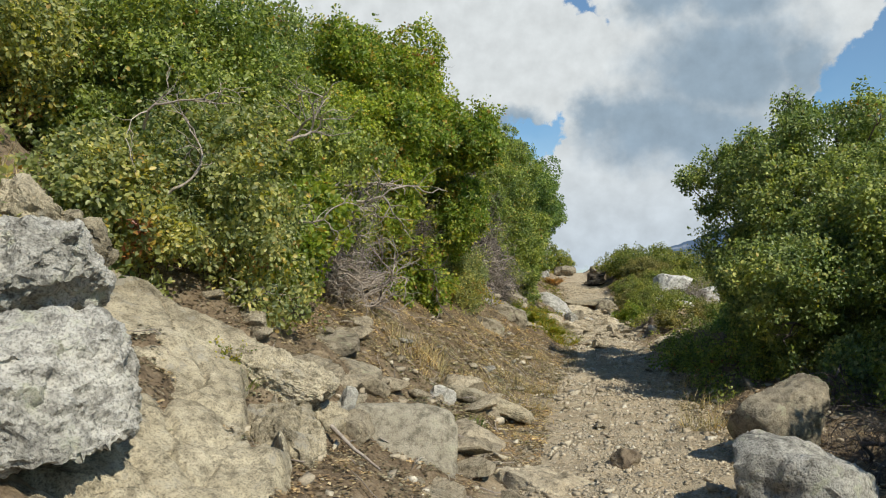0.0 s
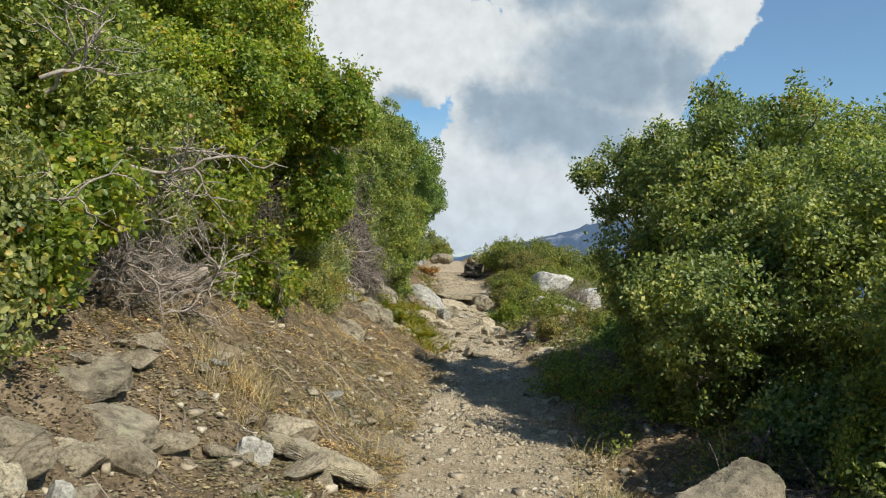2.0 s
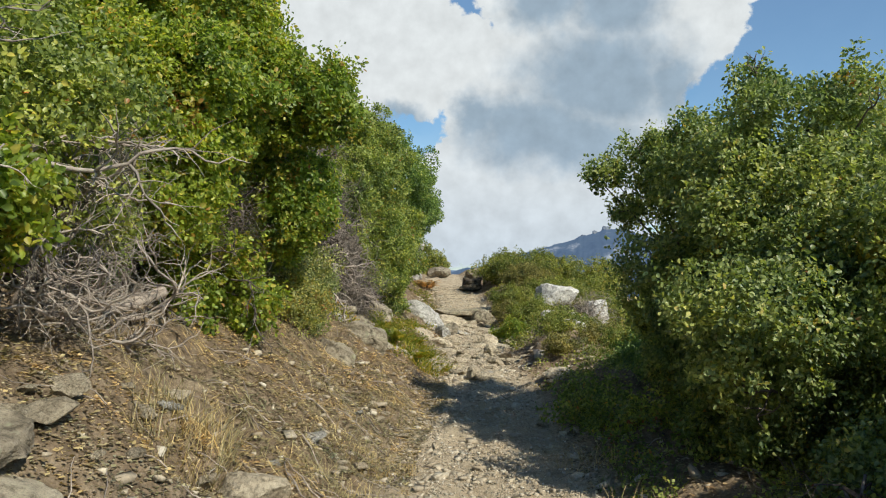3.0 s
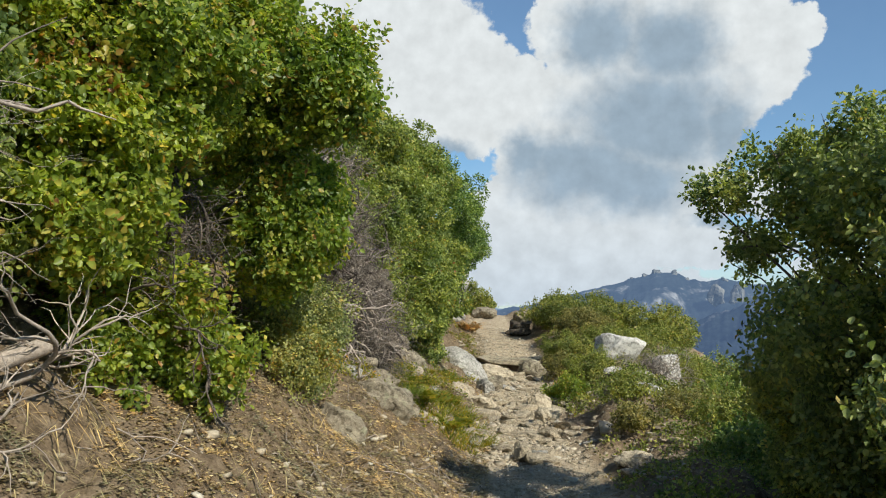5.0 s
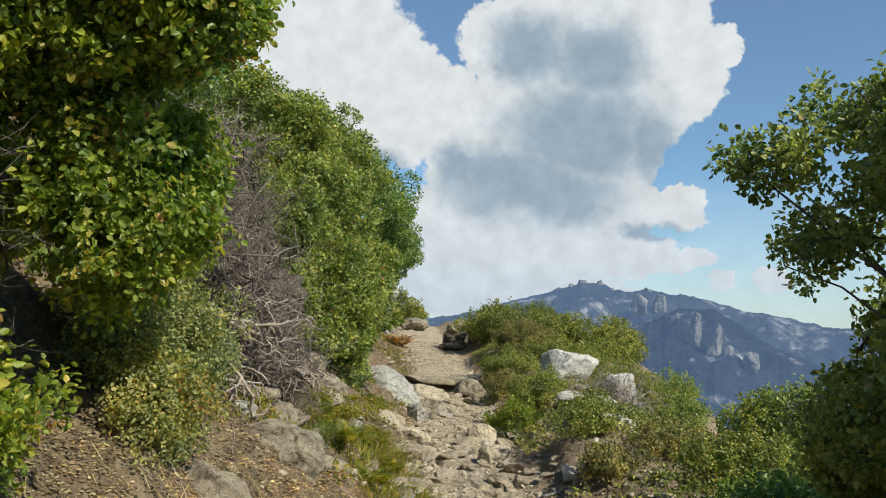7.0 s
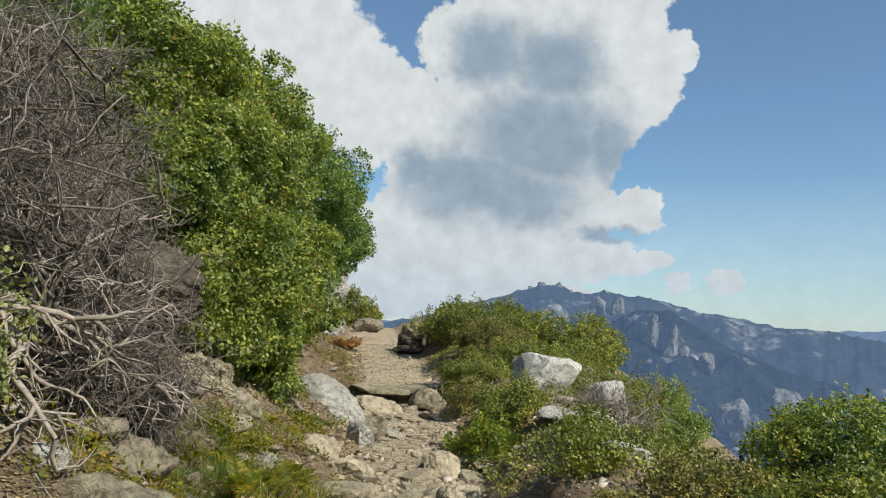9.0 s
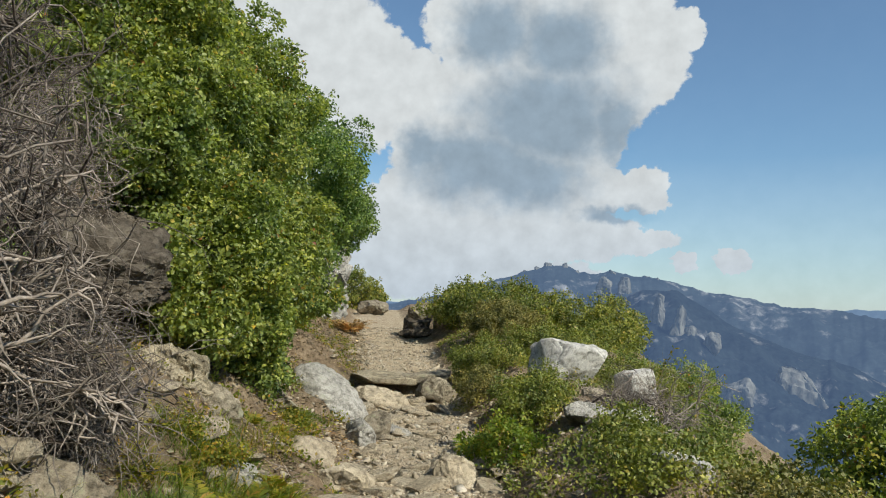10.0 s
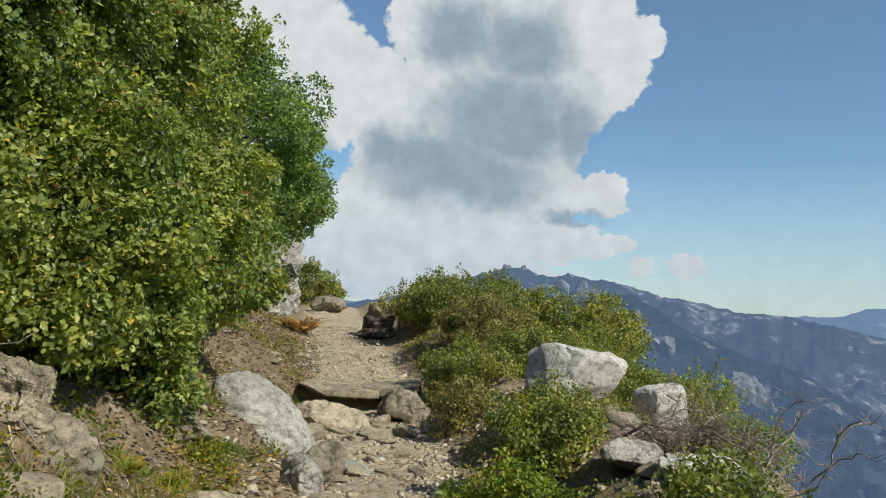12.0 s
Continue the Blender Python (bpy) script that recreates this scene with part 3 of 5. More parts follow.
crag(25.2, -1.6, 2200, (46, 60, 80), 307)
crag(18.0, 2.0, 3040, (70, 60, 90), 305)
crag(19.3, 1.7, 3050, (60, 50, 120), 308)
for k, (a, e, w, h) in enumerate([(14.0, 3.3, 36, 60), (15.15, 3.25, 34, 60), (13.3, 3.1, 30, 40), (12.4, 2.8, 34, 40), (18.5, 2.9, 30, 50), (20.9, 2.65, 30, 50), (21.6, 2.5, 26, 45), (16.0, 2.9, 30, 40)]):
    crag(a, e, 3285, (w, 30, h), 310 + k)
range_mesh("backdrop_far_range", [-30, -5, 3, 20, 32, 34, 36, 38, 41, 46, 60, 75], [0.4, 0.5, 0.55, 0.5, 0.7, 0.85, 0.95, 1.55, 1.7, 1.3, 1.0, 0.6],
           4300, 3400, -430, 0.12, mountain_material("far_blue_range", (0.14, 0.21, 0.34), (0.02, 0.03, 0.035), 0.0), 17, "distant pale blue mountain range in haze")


# ---- clouds: a sheet of sky far beyond the mountains ----
def cloud_sheet():
    R = 4700.0
    az, el = np.linspace(-75, 75, 61), np.linspace(-3, 70, 31)
    A, E = np.meshgrid(az, el)
    a, e = np.radians(A), np.radians(E)
    v = np.stack([np.sin(a) * np.cos(e) * R, np.cos(a) * np.cos(e) * R, np.sin(e) * R], -1).reshape(-1, 3)
    m, n = A.shape
    i = np.arange(m * n).reshape(m, n)
    q = np.stack([i[:-1, :-1], i[:-1, 1:], i[1:, 1:], i[1:, :-1]], -1).reshape(-1, 4)
    mat = bpy.data.materials.new("cumulus_cloud")
    mat.use_nodes = True
    N, l = mat.node_tree.nodes, mat.node_tree.links
    N.clear()
    out = N.new("ShaderNodeOutputMaterial")
    uv = N.new("ShaderNodeUVMap")
    uv.uv_map = "degrees"

    def math_node(op, *args, clamp=False):
        k = N.new("ShaderNodeMath")
        k.operation, k.use_clamp = op, clamp
        for s, x in zip(k.inputs, args):
            if isinstance(x, (int, float)):
                s.default_value = x
            else:
                l.new(x, s)
        return k.outputs[0]

    def vec(op, a0, b0):
        k = N.new("ShaderNodeVectorMath")
        k.operation = op
        for s, x in zip(k.inputs, (a0, b0)):
            if isinstance(x, tuple):
                s.default_value = x
            else:
                l.new(x, s)
        return k

    def tex(scale, detail, rough=0.6, offset=(0, 0, 0)):
        t = N.new("ShaderNodeTexNoise")
        t.inputs["Scale"].default_value, t.inputs["Detail"].default_value, t.inputs["Roughness"].default_value = scale, detail, rough
        l.new(vec("ADD", uv.outputs[0], offset).outputs[0], t.inputs["Vector"])
        return t

    warp = tex(0.42, 3, 0.5)
    bend = vec("MULTIPLY", vec("SUBTRACT", warp.outputs["Color"], (0.5, 0.5, 0.5)).outputs[0], (1.7, 1.5, 0))
    warp2 = tex(1.3, 6, 0.56, (9, 4, 0))
    bend2 = vec("MULTIPLY", vec("SUBTRACT", warp2.outputs["Color"], (0.5, 0.5, 0.5)).outputs[0], (1.3, 1.1, 0))
    pos = vec("ADD", vec("ADD", uv.outputs[0], bend.outputs[0]).outputs[0], bend2.outputs[0]).outputs[0]

    def blob(az0, el0, ra, re):
        d = vec("MULTIPLY", vec("SUBTRACT", pos, (az0, el0, 0)).outputs[0], (1 / ra, 1 / re, 0))
        ln = N.new("ShaderNodeVectorMath")
        ln.operation = "LENGTH"
        l.new(d.outputs[0], ln.inputs[0])
        return math_node("SUBTRACT", 1.0, ln.outputs["Value"])

    def union(items):
        acc = None
        for it in items:
            b0 = blob(*it)
            acc = b0 if acc is None else math_node("SMOOTH_MAX", acc, b0, 0.12)
        return acc

    cover = math_node("SMOOTH_MAX", math_node("SMOOTH_MAX", union(CLOUD_WEST), union(CLOUD_TOWER), 0.05), union(CLOUD_BAND), 0.05)
    dark = union(CLOUD_SHADE)
    fluff = tex(1.6, 8, 0.6, (3, 7, 0))
    soft = math_node("MULTIPLY_ADD", math_node("SUBTRACT", fluff.outputs[0], 0.5), 0.3, cover)
    ramp_a = N.new("ShaderNodeMapRange")
    ramp_a.interpolation_type = "SMOOTHSTEP"
    l.new(soft, ramp_a.inputs["Value"])
    ramp_a.inputs["From Min"].default_value, ramp_a.inputs["From Max"].default_value = -0.02, 0.13
    # haze towards the horizon
    sep = N.new("ShaderNodeSeparateXYZ")
    l.new(uv.outputs[0], sep.inputs[0])
    haze = N.new("ShaderNodeMapRange")
    l.new(sep.outputs["Y"], haze.inputs["Value"])
    haze.inputs["From Min"].default_value, haze.inputs["From Max"].default_value = 11.0, -1.0
    haze.inputs["To Min"].default_value, haze.inputs["To Max"].default_value = 0.05, 0.6
    alpha = math_node("MAXIMUM", ramp_a.outputs[0], haze.outputs[0])
    shade = N.new("ShaderNodeMapRange")
    shade.interpolation_type = "SMOOTHSTEP"
    wob = math_node("MULTIPLY_ADD", math_node("SUBTRACT", tex(0.45, 6, 0.55, (1, 2, 0)).outputs[0], 0.5), 0.75, dark)
    l.new(wob, shade.inputs["Value"])
    shade.inputs["From Min"].default_value, shade.inputs["From Max"].default_value = -0.35, 0.6
    colour = N.new("ShaderNodeMix")
    colour.data_type = "RGBA"
    l.new(shade.outputs[0], colour.inputs[0])
    colour.inputs[6].default_value, colour.inputs[7].default_value = (0.80, 0.82, 0.84, 1), (0.34, 0.43, 0.53, 1)
    billow = tex(0.6, 6, 0.55, (5, 1, 0))
    colour_haze = N.new("ShaderNodeMix")
    colour_haze.data_type = "RGBA"
    l.new(haze.outputs[0], colour_haze.inputs[0])
    l.new(colour.outputs[2], colour_haze.inputs[6])
    colour_haze.inputs[7].default_value = (0.43, 0.55, 0.72, 1)
    br = N.new("ShaderNodeMapRange")
    l.new(billow.outputs[0], br.inputs["Value"])
    br.inputs["From Min"].default_value, br.inputs["From Max"].default_value = 0.3, 0.7
    br.inputs["To Min"].default_value, br.inputs["To Max"].default_value = 0.76, 0.92
    em = N.new("ShaderNodeEmission")
    l.new(colour_haze.outputs[2], em.inputs["Color"])
    l.new(br.outputs[0], em.inputs["Strength"])
    tr = N.new("ShaderNodeBsdfTransparent")
    mx = N.new("ShaderNodeMixShader")
    l.new(alpha, mx.inputs[0])
    l.new(tr.outputs[0], mx.inputs[1])
    l.new(em.outputs[0], mx.inputs[2])
    l.new(mx.outputs[0], out.inputs["Surface"])
    ob = mesh_object("backdrop_clouds", v, q, mat, None, True, label="white and grey cumulus clouds in a blue sky", category="clouds", kind="structure")
    layer = ob.data.uv_layers.new(name="degrees")
    loops = np.zeros(len(ob.data.loops), dtype=np.int32)
    ob.data.loops.foreach_get("vertex_index", loops)
    layer.data.foreach_set("uv", np.stack([A.ravel()[loops], E.ravel()[loops]], -1).ravel().astype(np.float32))
    return ob


# azimuth, elevation and half sizes in degrees
CLOUD_WEST = [(-3.0, 18.6, 5.53, 4.71), (-8.7, 19.9, 10.25, 6.15), (1.4, 18.2, 2.38, 2.13), (2.5, 16.1, 3.89, 3.07), (0.6, 13.6, 3.48, 2.25), (-11.8, 13.5, 11.48, 7.79), (-6.7, 25.6, 4.51, 4.1), (-17.4, 24.2, 13.11, 8.2), (4.2, 16.9, 2.25, 2.05), (6.3, 15.2, 2.46, 2.05)]
CLOUD_TOWER = [(8.4, 20.4, 4.1, 3.28), (6.3, 21.4, 1.72, 1.56), (11.1, 22.3, 4.92, 4.1), (15.7, 23.0, 6.15, 5.33), (19.6, 20.7, 3.28, 4.51), (23.2, 19.6, 1.72, 1.64), (21.4, 17.6, 2.54, 2.87), (18.3, 16.3, 3.69, 3.69), (13.8, 16.6, 7.38, 5.74), (9.2, 14.9, 5.33, 4.1), (5.6, 11.6, 3.48, 3.07), (9.4, 10.5, 6.15, 3.2), (13.5, 10.2, 4.92, 3.07), (17.1, 13.0, 2.54, 2.87), (14.3, 27.8, 7.79, 5.33), (20.6, 24.6, 2.87, 2.87)]
CLOUD_BAND = [(4.0, 9.5, 1.84, 1.64), (6.4, 8.2, 3.07, 1.97), (17.2, 9.0, 2.87, 1.84), (20.6, 8.9, 2.05, 1.72), (16.0, 10.3, 1.31, 1.07), (5.9, 4.2, 6.15, 3.69), (11.6, 6.1, 6.97, 2.54), (16.0, 5.7, 5.12, 1.97), (19.8, 5.4, 3.48, 1.07), (2.9, 8.0, 1.97, 2.25), (9.6, 2.3, 10.66, 2.05), (1.5, 5.7, 2.46, 3.28), (-4.6, 3.8, 7.38, 2.87), (23.6, 3.8, 1.0, 0.75), (26.7, 4.0, 1.3, 1.0)]
CLOUD_SHADE = [(8.6, 10.7, 5.53, 3.07), (12.3, 9.8, 4.92, 2.66), (13.8, 14.0, 6.56, 4.1), (18.3, 13.2, 2.05, 2.46), (9.7, 19.8, 3.48, 2.66), (14.8, 18.9, 3.69, 3.28), (18.8, 7.2, 2.87, 0.66), (4.8, 11.6, 2.05, 1.84), (-1.0, 11.3, 2.46, 1.23)]
cloud_sheet()

# ---- rocks ----
def outcrop_face(parent):
    """The bared bedrock of the bank: a sloping face cut into blocks by cracks, with one deep cleft and a broken edge."""
    gx0, gy0 = np.meshgrid(np.linspace(-3.3, -0.85, 190), np.linspace(0.9, 4.25, 240))
    edge_x = -1.02 - 0.22 * (gy0 - 2.6) + 0.22 * fbm(gx0 * 0, gy0, 1.7, 4, 61)
    z = 1.16 + 0.2 * (gy0 - 2.8) - 0.52 * (gx0 + 1.5)
    cells = np.zeros_like(z)
    cracks = np.zeros_like(z)
    for a in range(gx0.shape[0]):
        for b in range(gx0.shape[1]):
            q = Vector((gx0[a, b], gy0[a, b], 0.0))
            q = q * 2.3 + noise.noise_vector(q * 2.2) * 0.35
            d, spots = noise.voronoi(q)
            cells[a, b] = noise.noise(spots[0] * 3.7)
            cracks[a, b] = min(1.0, (d[1] - d[0]) / 0.09)
    z += 0.075 * cells - 0.035 * (1 - cracks) + 0.16 * fbm(gx0, gy0, 1.1, 3, 62) + 0.05 * fbm(gx0, gy0, 5.0, 4, 63) + 0.02 * fbm(gx0, gy0, 22.0, 3, 64)
    cleft = np.abs((gx0 + 1.42) - (gy0 - 3.75) * -0.33 + 0.1 * fbm(gx0 * 0, gy0, 3.0, 3, 65))
    z -= 0.4 * smooth(0.09, 0.02, cleft) * smooth(2.9, 3.1, gy0) * smooth(3.95, 3.8, gy0)
    z -= 0.75 * smooth(-0.06, 0.14, gx0 - edge_x) + 0.5 * smooth(4.0, 4.22, gy0 + 0.15 * fbm(gx0, gy0, 3.0, 3, 66)) + 0.4 * smooth(1.2, 0.95, gy0)
    m, n = z.shape
    i = np.arange(m * n).reshape(m, n)
    q4 = np.stack([i[:-1, :-1], i[:-1, 1:], i[1:, 1:], i[1:, :-1]], -1).reshape(-1, 4)
    ob = mesh_object("face", np.stack([gx0, gy0, z], -1).reshape(-1, 3), q4, GRANITE_TAN, parent, True)
    ob.data.set_sharp_from_angle(angle=radians(35))


rock("boulder", (-1.72, 2.2, 1.36), (0.7, 0.66, 0.66), GRANITE, 3, "large rounded grey speckled granite boulder on an outcrop", turn=(5, -20, 20), planes=8, wear=0.055, square=2.8, level=6)
rock("boulder", (-2.12, 2.8, 1.84), (0.72, 0.62, 0.56), GRANITE, 4, "grey fissured boulder behind the rounded one", turn=(5, 20, 40), level=6, planes=12)
rock("boulder", (-2.6, 3.55, 1.98), (0.75, 0.5, 0.5), GRANITE_TAN, 20, "weathered leaning rock above the outcrop", turn=(0, 34, 20), planes=16, square=5, wear=0.1, level=6)
outcrop = tagged(new("rock_outcrop"), "broad tan cracked granite outcrop in the bank", "rock")
outcrop_face(outcrop)
for nm, at0, size0, seed0, turn0 in (("split_block", (-1.16, 3.35, 0.8), (0.4, 0.62, 0.7), 18, (0, -6, 15)), ("ledge", (-1.5, 3.95, 1.27), (0.8, 0.42, 0.2), 19, (4, 24, 6))):
    ob = rock(nm, at0, size0, GRANITE_TAN, seed0, "", "", turn=turn0, planes=12, wear=0.06, square=4.5, level=6)
    ob.parent = outcrop
rock("rock_slab", (-0.98, 4.45, 0.68), (1.0, 0.42, 0.56), SLAB_STONE, 8, "flat-faced grey granite slab at the foot of the bank", turn=(-26, 5, 16), planes=5, square=6, wear=0.035)
rock("long_stone", (-0.4, 6.42, 0.66), (0.78, 0.2, 0.15), GRANITE_TAN, 9, "long narrow tan stone lying beside the path", turn=(0, 20, 4), planes=6, square=4)
rock("boulder", (1.6, 5.1, 0.68), (0.66, 0.5, 0.6), GRANITE_DARK, 12, "angular lichen-spotted boulder beside the path", turn=(10, -18, 30), planes=7, square=5, wear=0.05)
rock("boulder", (1.3, 3.85, 0.62), (0.68, 0.66, 0.58), GRANITE, 14, "rough grey granite boulder beside the path", turn=(0, -8, 60))
rock("boulder", (2.15, 3.85, 0.45), (0.65, 0.6, 0.5), GRANITE, 15, "low grey granite boulder under the oak")
rock("white_rock", (3.48, 20.3, 1.4), (1.02, 0.75, 0.7), GRANITE_WHITE, 85, "big pale angular granite rock among low shrubs", turn=(0, 6, -8), planes=10, square=5, wear=0.04)
rock("upright_stone", (4.45, 20.4, 1.0), (0.5, 0.45, 0.82), GRANITE_WHITE, 25, "pale squarish granite block among low shrubs", turn=(3, -6, 14), planes=7, square=6, wear=0.05)
rock("round_boulder", (0.47, 20.0, 0.98), (1.15, 1.15, 0.64), GRANITE, 30, "smooth rounded grey boulder at the path's edge", turn=(10, 38, 10), planes=5, wear=0.05, square=2.3)
rock("yellow_stone", (0.35, 17.3, 0.82), (0.6, 0.5, 0.3), STONES, 33, "yellowish flat stone in the bank", turn=(5, 10, 20))
rock("step_slab", (1.22, 22.55, 1.07), (0.95, 0.85, 0.13), GRANITE_TAN, 36, "flat rock slab forming a step across the path", turn=(2, 3, 6), planes=5, square=7, wear=0.03)
rock("step_slab", (1.88, 22.6, 1.09), (0.75, 0.8, 0.14), GRANITE_DARK, 37, "flat dark-edged rock slab forming a step across the path", turn=(1, -4, -8), planes=5, square=7, wear=0.03)
rock("standing_stone", (2.62, 27.9, 1.85), (0.22, 0.22, 0.85), GRANITE_TAN, 40, "thin upright pointed stone at the path's edge", planes=10, square=2, turn=(0, 4, 0))
rock("stacked_stone", (2.2, 28.2, 1.72), (0.75, 0.7, 0.5), DARK_ROCK, 41, "dark broken rock stacked at the path's edge", planes=12, square=4, turn=(0, 8, 20))
rock("stacked_stone", (2.25, 28.3, 2.08), (0.5, 0.5, 0.42), GRANITE_DARK, 42, "dark angular rock on top of the stack", planes=12, square=5, turn=(10, -12, 50))
rock("stacked_stone", (2.05, 27.6, 1.6), (0.8, 0.3, 0.2), DARK_ROCK, 43, "low dark slab in front of the stack", planes=8, square=5, turn=(0, -6, 14))
rock("cliff", (-0.2, 30.7, 2.4), (2.0, 4.0, 2.6), GRANITE, 44, "pale fissured granite rock face beside the path", planes=18, wear=0.14, square=4, level=6)
rock("boulder", (1.35, 35.2, 2.08), (0.95, 0.8, 0.6), GRANITE_DARK, 45, "low mossy brown-grey boulder on the crest", planes=10)
rock("boulder", (-0.74, 16.95, 1.43), (0.72, 0.6, 0.56), GRANITE_TAN, 51, "mossy tan-grey rock jutting from the bank", turn=(0, 14, 40), planes=14, square=4, wear=0.1, level=6)
# dark rock added in place of the shaded cavity beside the tan rock
rock("boulder", (-0.38, 16.95, 1.22), (0.42, 0.4, 0.48), GRANITE_DARK, 91, "dark rock standing in for a shaded hollow in the bank", turn=(10, 10, 20), planes=10, square=4)
# brown rock coloured dark to stand in for the shaded hollow under it
rock("rock_outcrop", (-1.42, 16.95, 2.46), (1.6, 1.5, 0.6), DARK_ROCK, 92, "overhanging brown rock in the bank, darkened for the shaded hollow", turn=(6, 14, -20), planes=9, square=4, wear=0.12, level=6)
rock("rock_ledge", (-0.78, 14.1, 1.3), (0.85, 0.6, 0.26), GRANITE_DARK, 52, "dark flat rock ledge jutting from the bank", turn=(4, 12, 10), planes=10)
rock("rock_slab", (-0.5, 13.1, 1.05), (0.7, 0.45, 0.5), GRANITE_DARK, 53, "grey-brown slab set in the bank", turn=(8, 15, 5), square=5)
rock("rock_slab", (-0.85, 11.95, 1.05), (0.85, 0.35, 0.28), GRANITE_DARK, 54, "long dark flat rock in the leaf litter", turn=(5, 18, -30))
rock("rock_slab", (-0.12, 18.8, 1.15), (0.6, 0.6, 0.28), GRANITE_DARK, 55, "dark flat rock below the oak", turn=(5, 25, 10))
rock("rock_slab", (1.12, 21.3, 0.86), (0.85, 0.7, 0.3), STONES, 56, "tan sloping slab below the step", turn=(14, 8, 10), planes=8)
rock("boulder", (1.95, 21.8, 0.95), (0.6, 0.45, 0.42), GRANITE_DARK, 57, "dark rounded rock below the step", square=2.5)
rock("boulder", (0.8, 18.7, 0.8), (0.35, 0.55, 0.4), GRANITE, 58, "grey stone at the path's edge", turn=(0, 10, 10))
rock("boulder", (0.98, 19.2, 0.78), (0.3, 0.5, 0.42), GRANITE_DARK, 59, "upright brown stone at the path's edge", turn=(0, 20, 15))
rock("rock_slab", (0.68, 17.0, 0.68), (0.5, 0.5, 0.3), STONES, 60, "tan flat stone at the path's edge", turn=(4, 12, 30))
rock("rock_slab", (1.6, 17.05, 0.7), (0.36, 0.3, 0.34), STONES, 61, "tan blocky stone on the path", square=5)
rock("rock_slab", (3.05, 16.9, 1.18), (0.5, 0.4, 0.26), GRANITE_WHITE, 62, "pale flat stone among heath", turn=(8, 10, -20))
rock("rock_slab", (2.85, 15.3, 1.1), (0.5, 0.4, 0.25), GRANITE_WHITE, 63, "pale flat stone among heath", turn=(4, 14, 30))
rock("rock_slab", (2.82, 17.4, 1.22), (0.36, 0.36, 0.2), GRANITE, 64, "pale flat stone among heath", turn=(4, 6, 50))
rock("rock_slab", (2.15, 12.75, 0.66), (0.5, 0.35, 0.16), STONES, 65, "pale stone at the path's edge", turn=(6, 4, 20))
rock("rock_slab", (1.6, 15.7, 0.68), (0.4, 0.35, 0.28), STONES, 66, "tan stone at the path's edge")
rock("rock_slab", (1.48, 14.5, 0.62), (0.34, 0.3, 0.2), STONES, 67, "tan stone at the path's edge", turn=(0, 0, 40))
rock("rock_slab", (0.03, 4.55, 0.46), (0.72, 0.6, 0.16), STONES, 68, "pale flat stone bedded in the path", turn=(3, 4, 20))
for at0, size0, seed0, turn0 in (((-1.5, 5.45, 1.12), (0.75, 0.5, 0.16), 69, (6, 14, 10)), ((-1.62, 5.75, 1.27), (0.6, 0.5, 0.14), 72, (4, 10, -20)), ((-1.4, 5.15, 1.0), (0.5, 0.4, 0.12), 73, (6, 16, 40))):
    rock("rock_slab", at0, size0, GRANITE_DARK, seed0, "layered grey-brown flat rock in the bank", turn=turn0, planes=8, square=6, wear=0.06)
rock("rock_slab", (-1.3, 4.95, 0.98), (0.5, 0.4, 0.25), GRANITE_TAN, 70, "tan broken slab in the bank", turn=(10, 20, 40))
rock("rock_slab", (-1.2, 4.2, 0.9), (0.45, 0.4, 0.25), GRANITE_TAN, 71, "tan broken slab in the bank", turn=(10, 25, 70))

rock("stone", (0.56, 4.94, 0.53), (0.19, 0.16, 0.15), BROWN_ROCK, 101, "dark angular stone lying on the path", "stone", turn=(10, 20, 40), planes=8, level=4, square=4)
rock("stone", (-0.76, 6.2, 0.77), (0.22, 0.12, 0.15), GRANITE_WHITE, 102, "pale broken stone on the bank", "stone", turn=(0, 24, 20), planes=8, level=4, square=5)
rock("stone", (-1.12, 4.35, 1.0), (0.1, 0.1, 0.2), GRANITE_WHITE, 103, "small white upright stone in the rubble", "stone", turn=(0, 20, 10), planes=8, level=4, square=4)
rock("stone", (-0.8, 13.35, 1.38), (0.22, 0.2, 0.18), GRANITE, 104, "pale angular stone on the bank", "stone", turn=(8, 10, 30), planes=8, level=4, square=4)
rock("stone", (-0.95, 14.75, 1.45), (0.34, 0.26, 0.16), GRANITE, 105, "pale grey stone on the bank", "stone", turn=(4, 12, 20), planes=9, level=4, square=4)
rock("stone", (0.0, 15.9, 0.92), (0.42, 0.3, 0.14), GRANITE, 106, "pale flat stone among sedge", "stone", turn=(6, 18, -30), planes=9, level=4, square=5)

# ---- shrubs up the bank ----
shrub("scrub_oak", (-2.4, 5.1), [(-2.35, 4.9, 2.15, 0.85, 0.85, 0.85), (-2.6, 4.3, 2.0, 0.6, 0.5, 0.7)], 260, LEAF_GREY, 0.042, 11,
      "dense scrub oak with dull grey-green and browning leaves", "shrub")
shrub("scrub_oak", (-2.0, 5.8), [(-2.05, 5.8, 1.95, 0.42, 0.5, 0.5), (-1.9, 6.3, 2.3, 0.36, 0.42, 0.36)], 210, LEAF_BRIGHT, 0.056, 11, "bright yellow-green oak shoots with large lobed leaves", "shrub")
shrub("scrub_oak", (-3.2, 7.6), [(-2.5, 7.6, 2.9, 1.1, 1.2, 1.0), (-2.4, 8.4, 2.35, 0.5, 0.7, 0.5), (-3.4, 6.3, 3.5, 1.2, 1.2, 1.0), (-3.3, 8.6, 3.7, 1.2, 1.3, 0.9)], 230, LEAF_OAK, 0.045, 11,
      "tall green scrub oak leaning over the bank", "shrub")
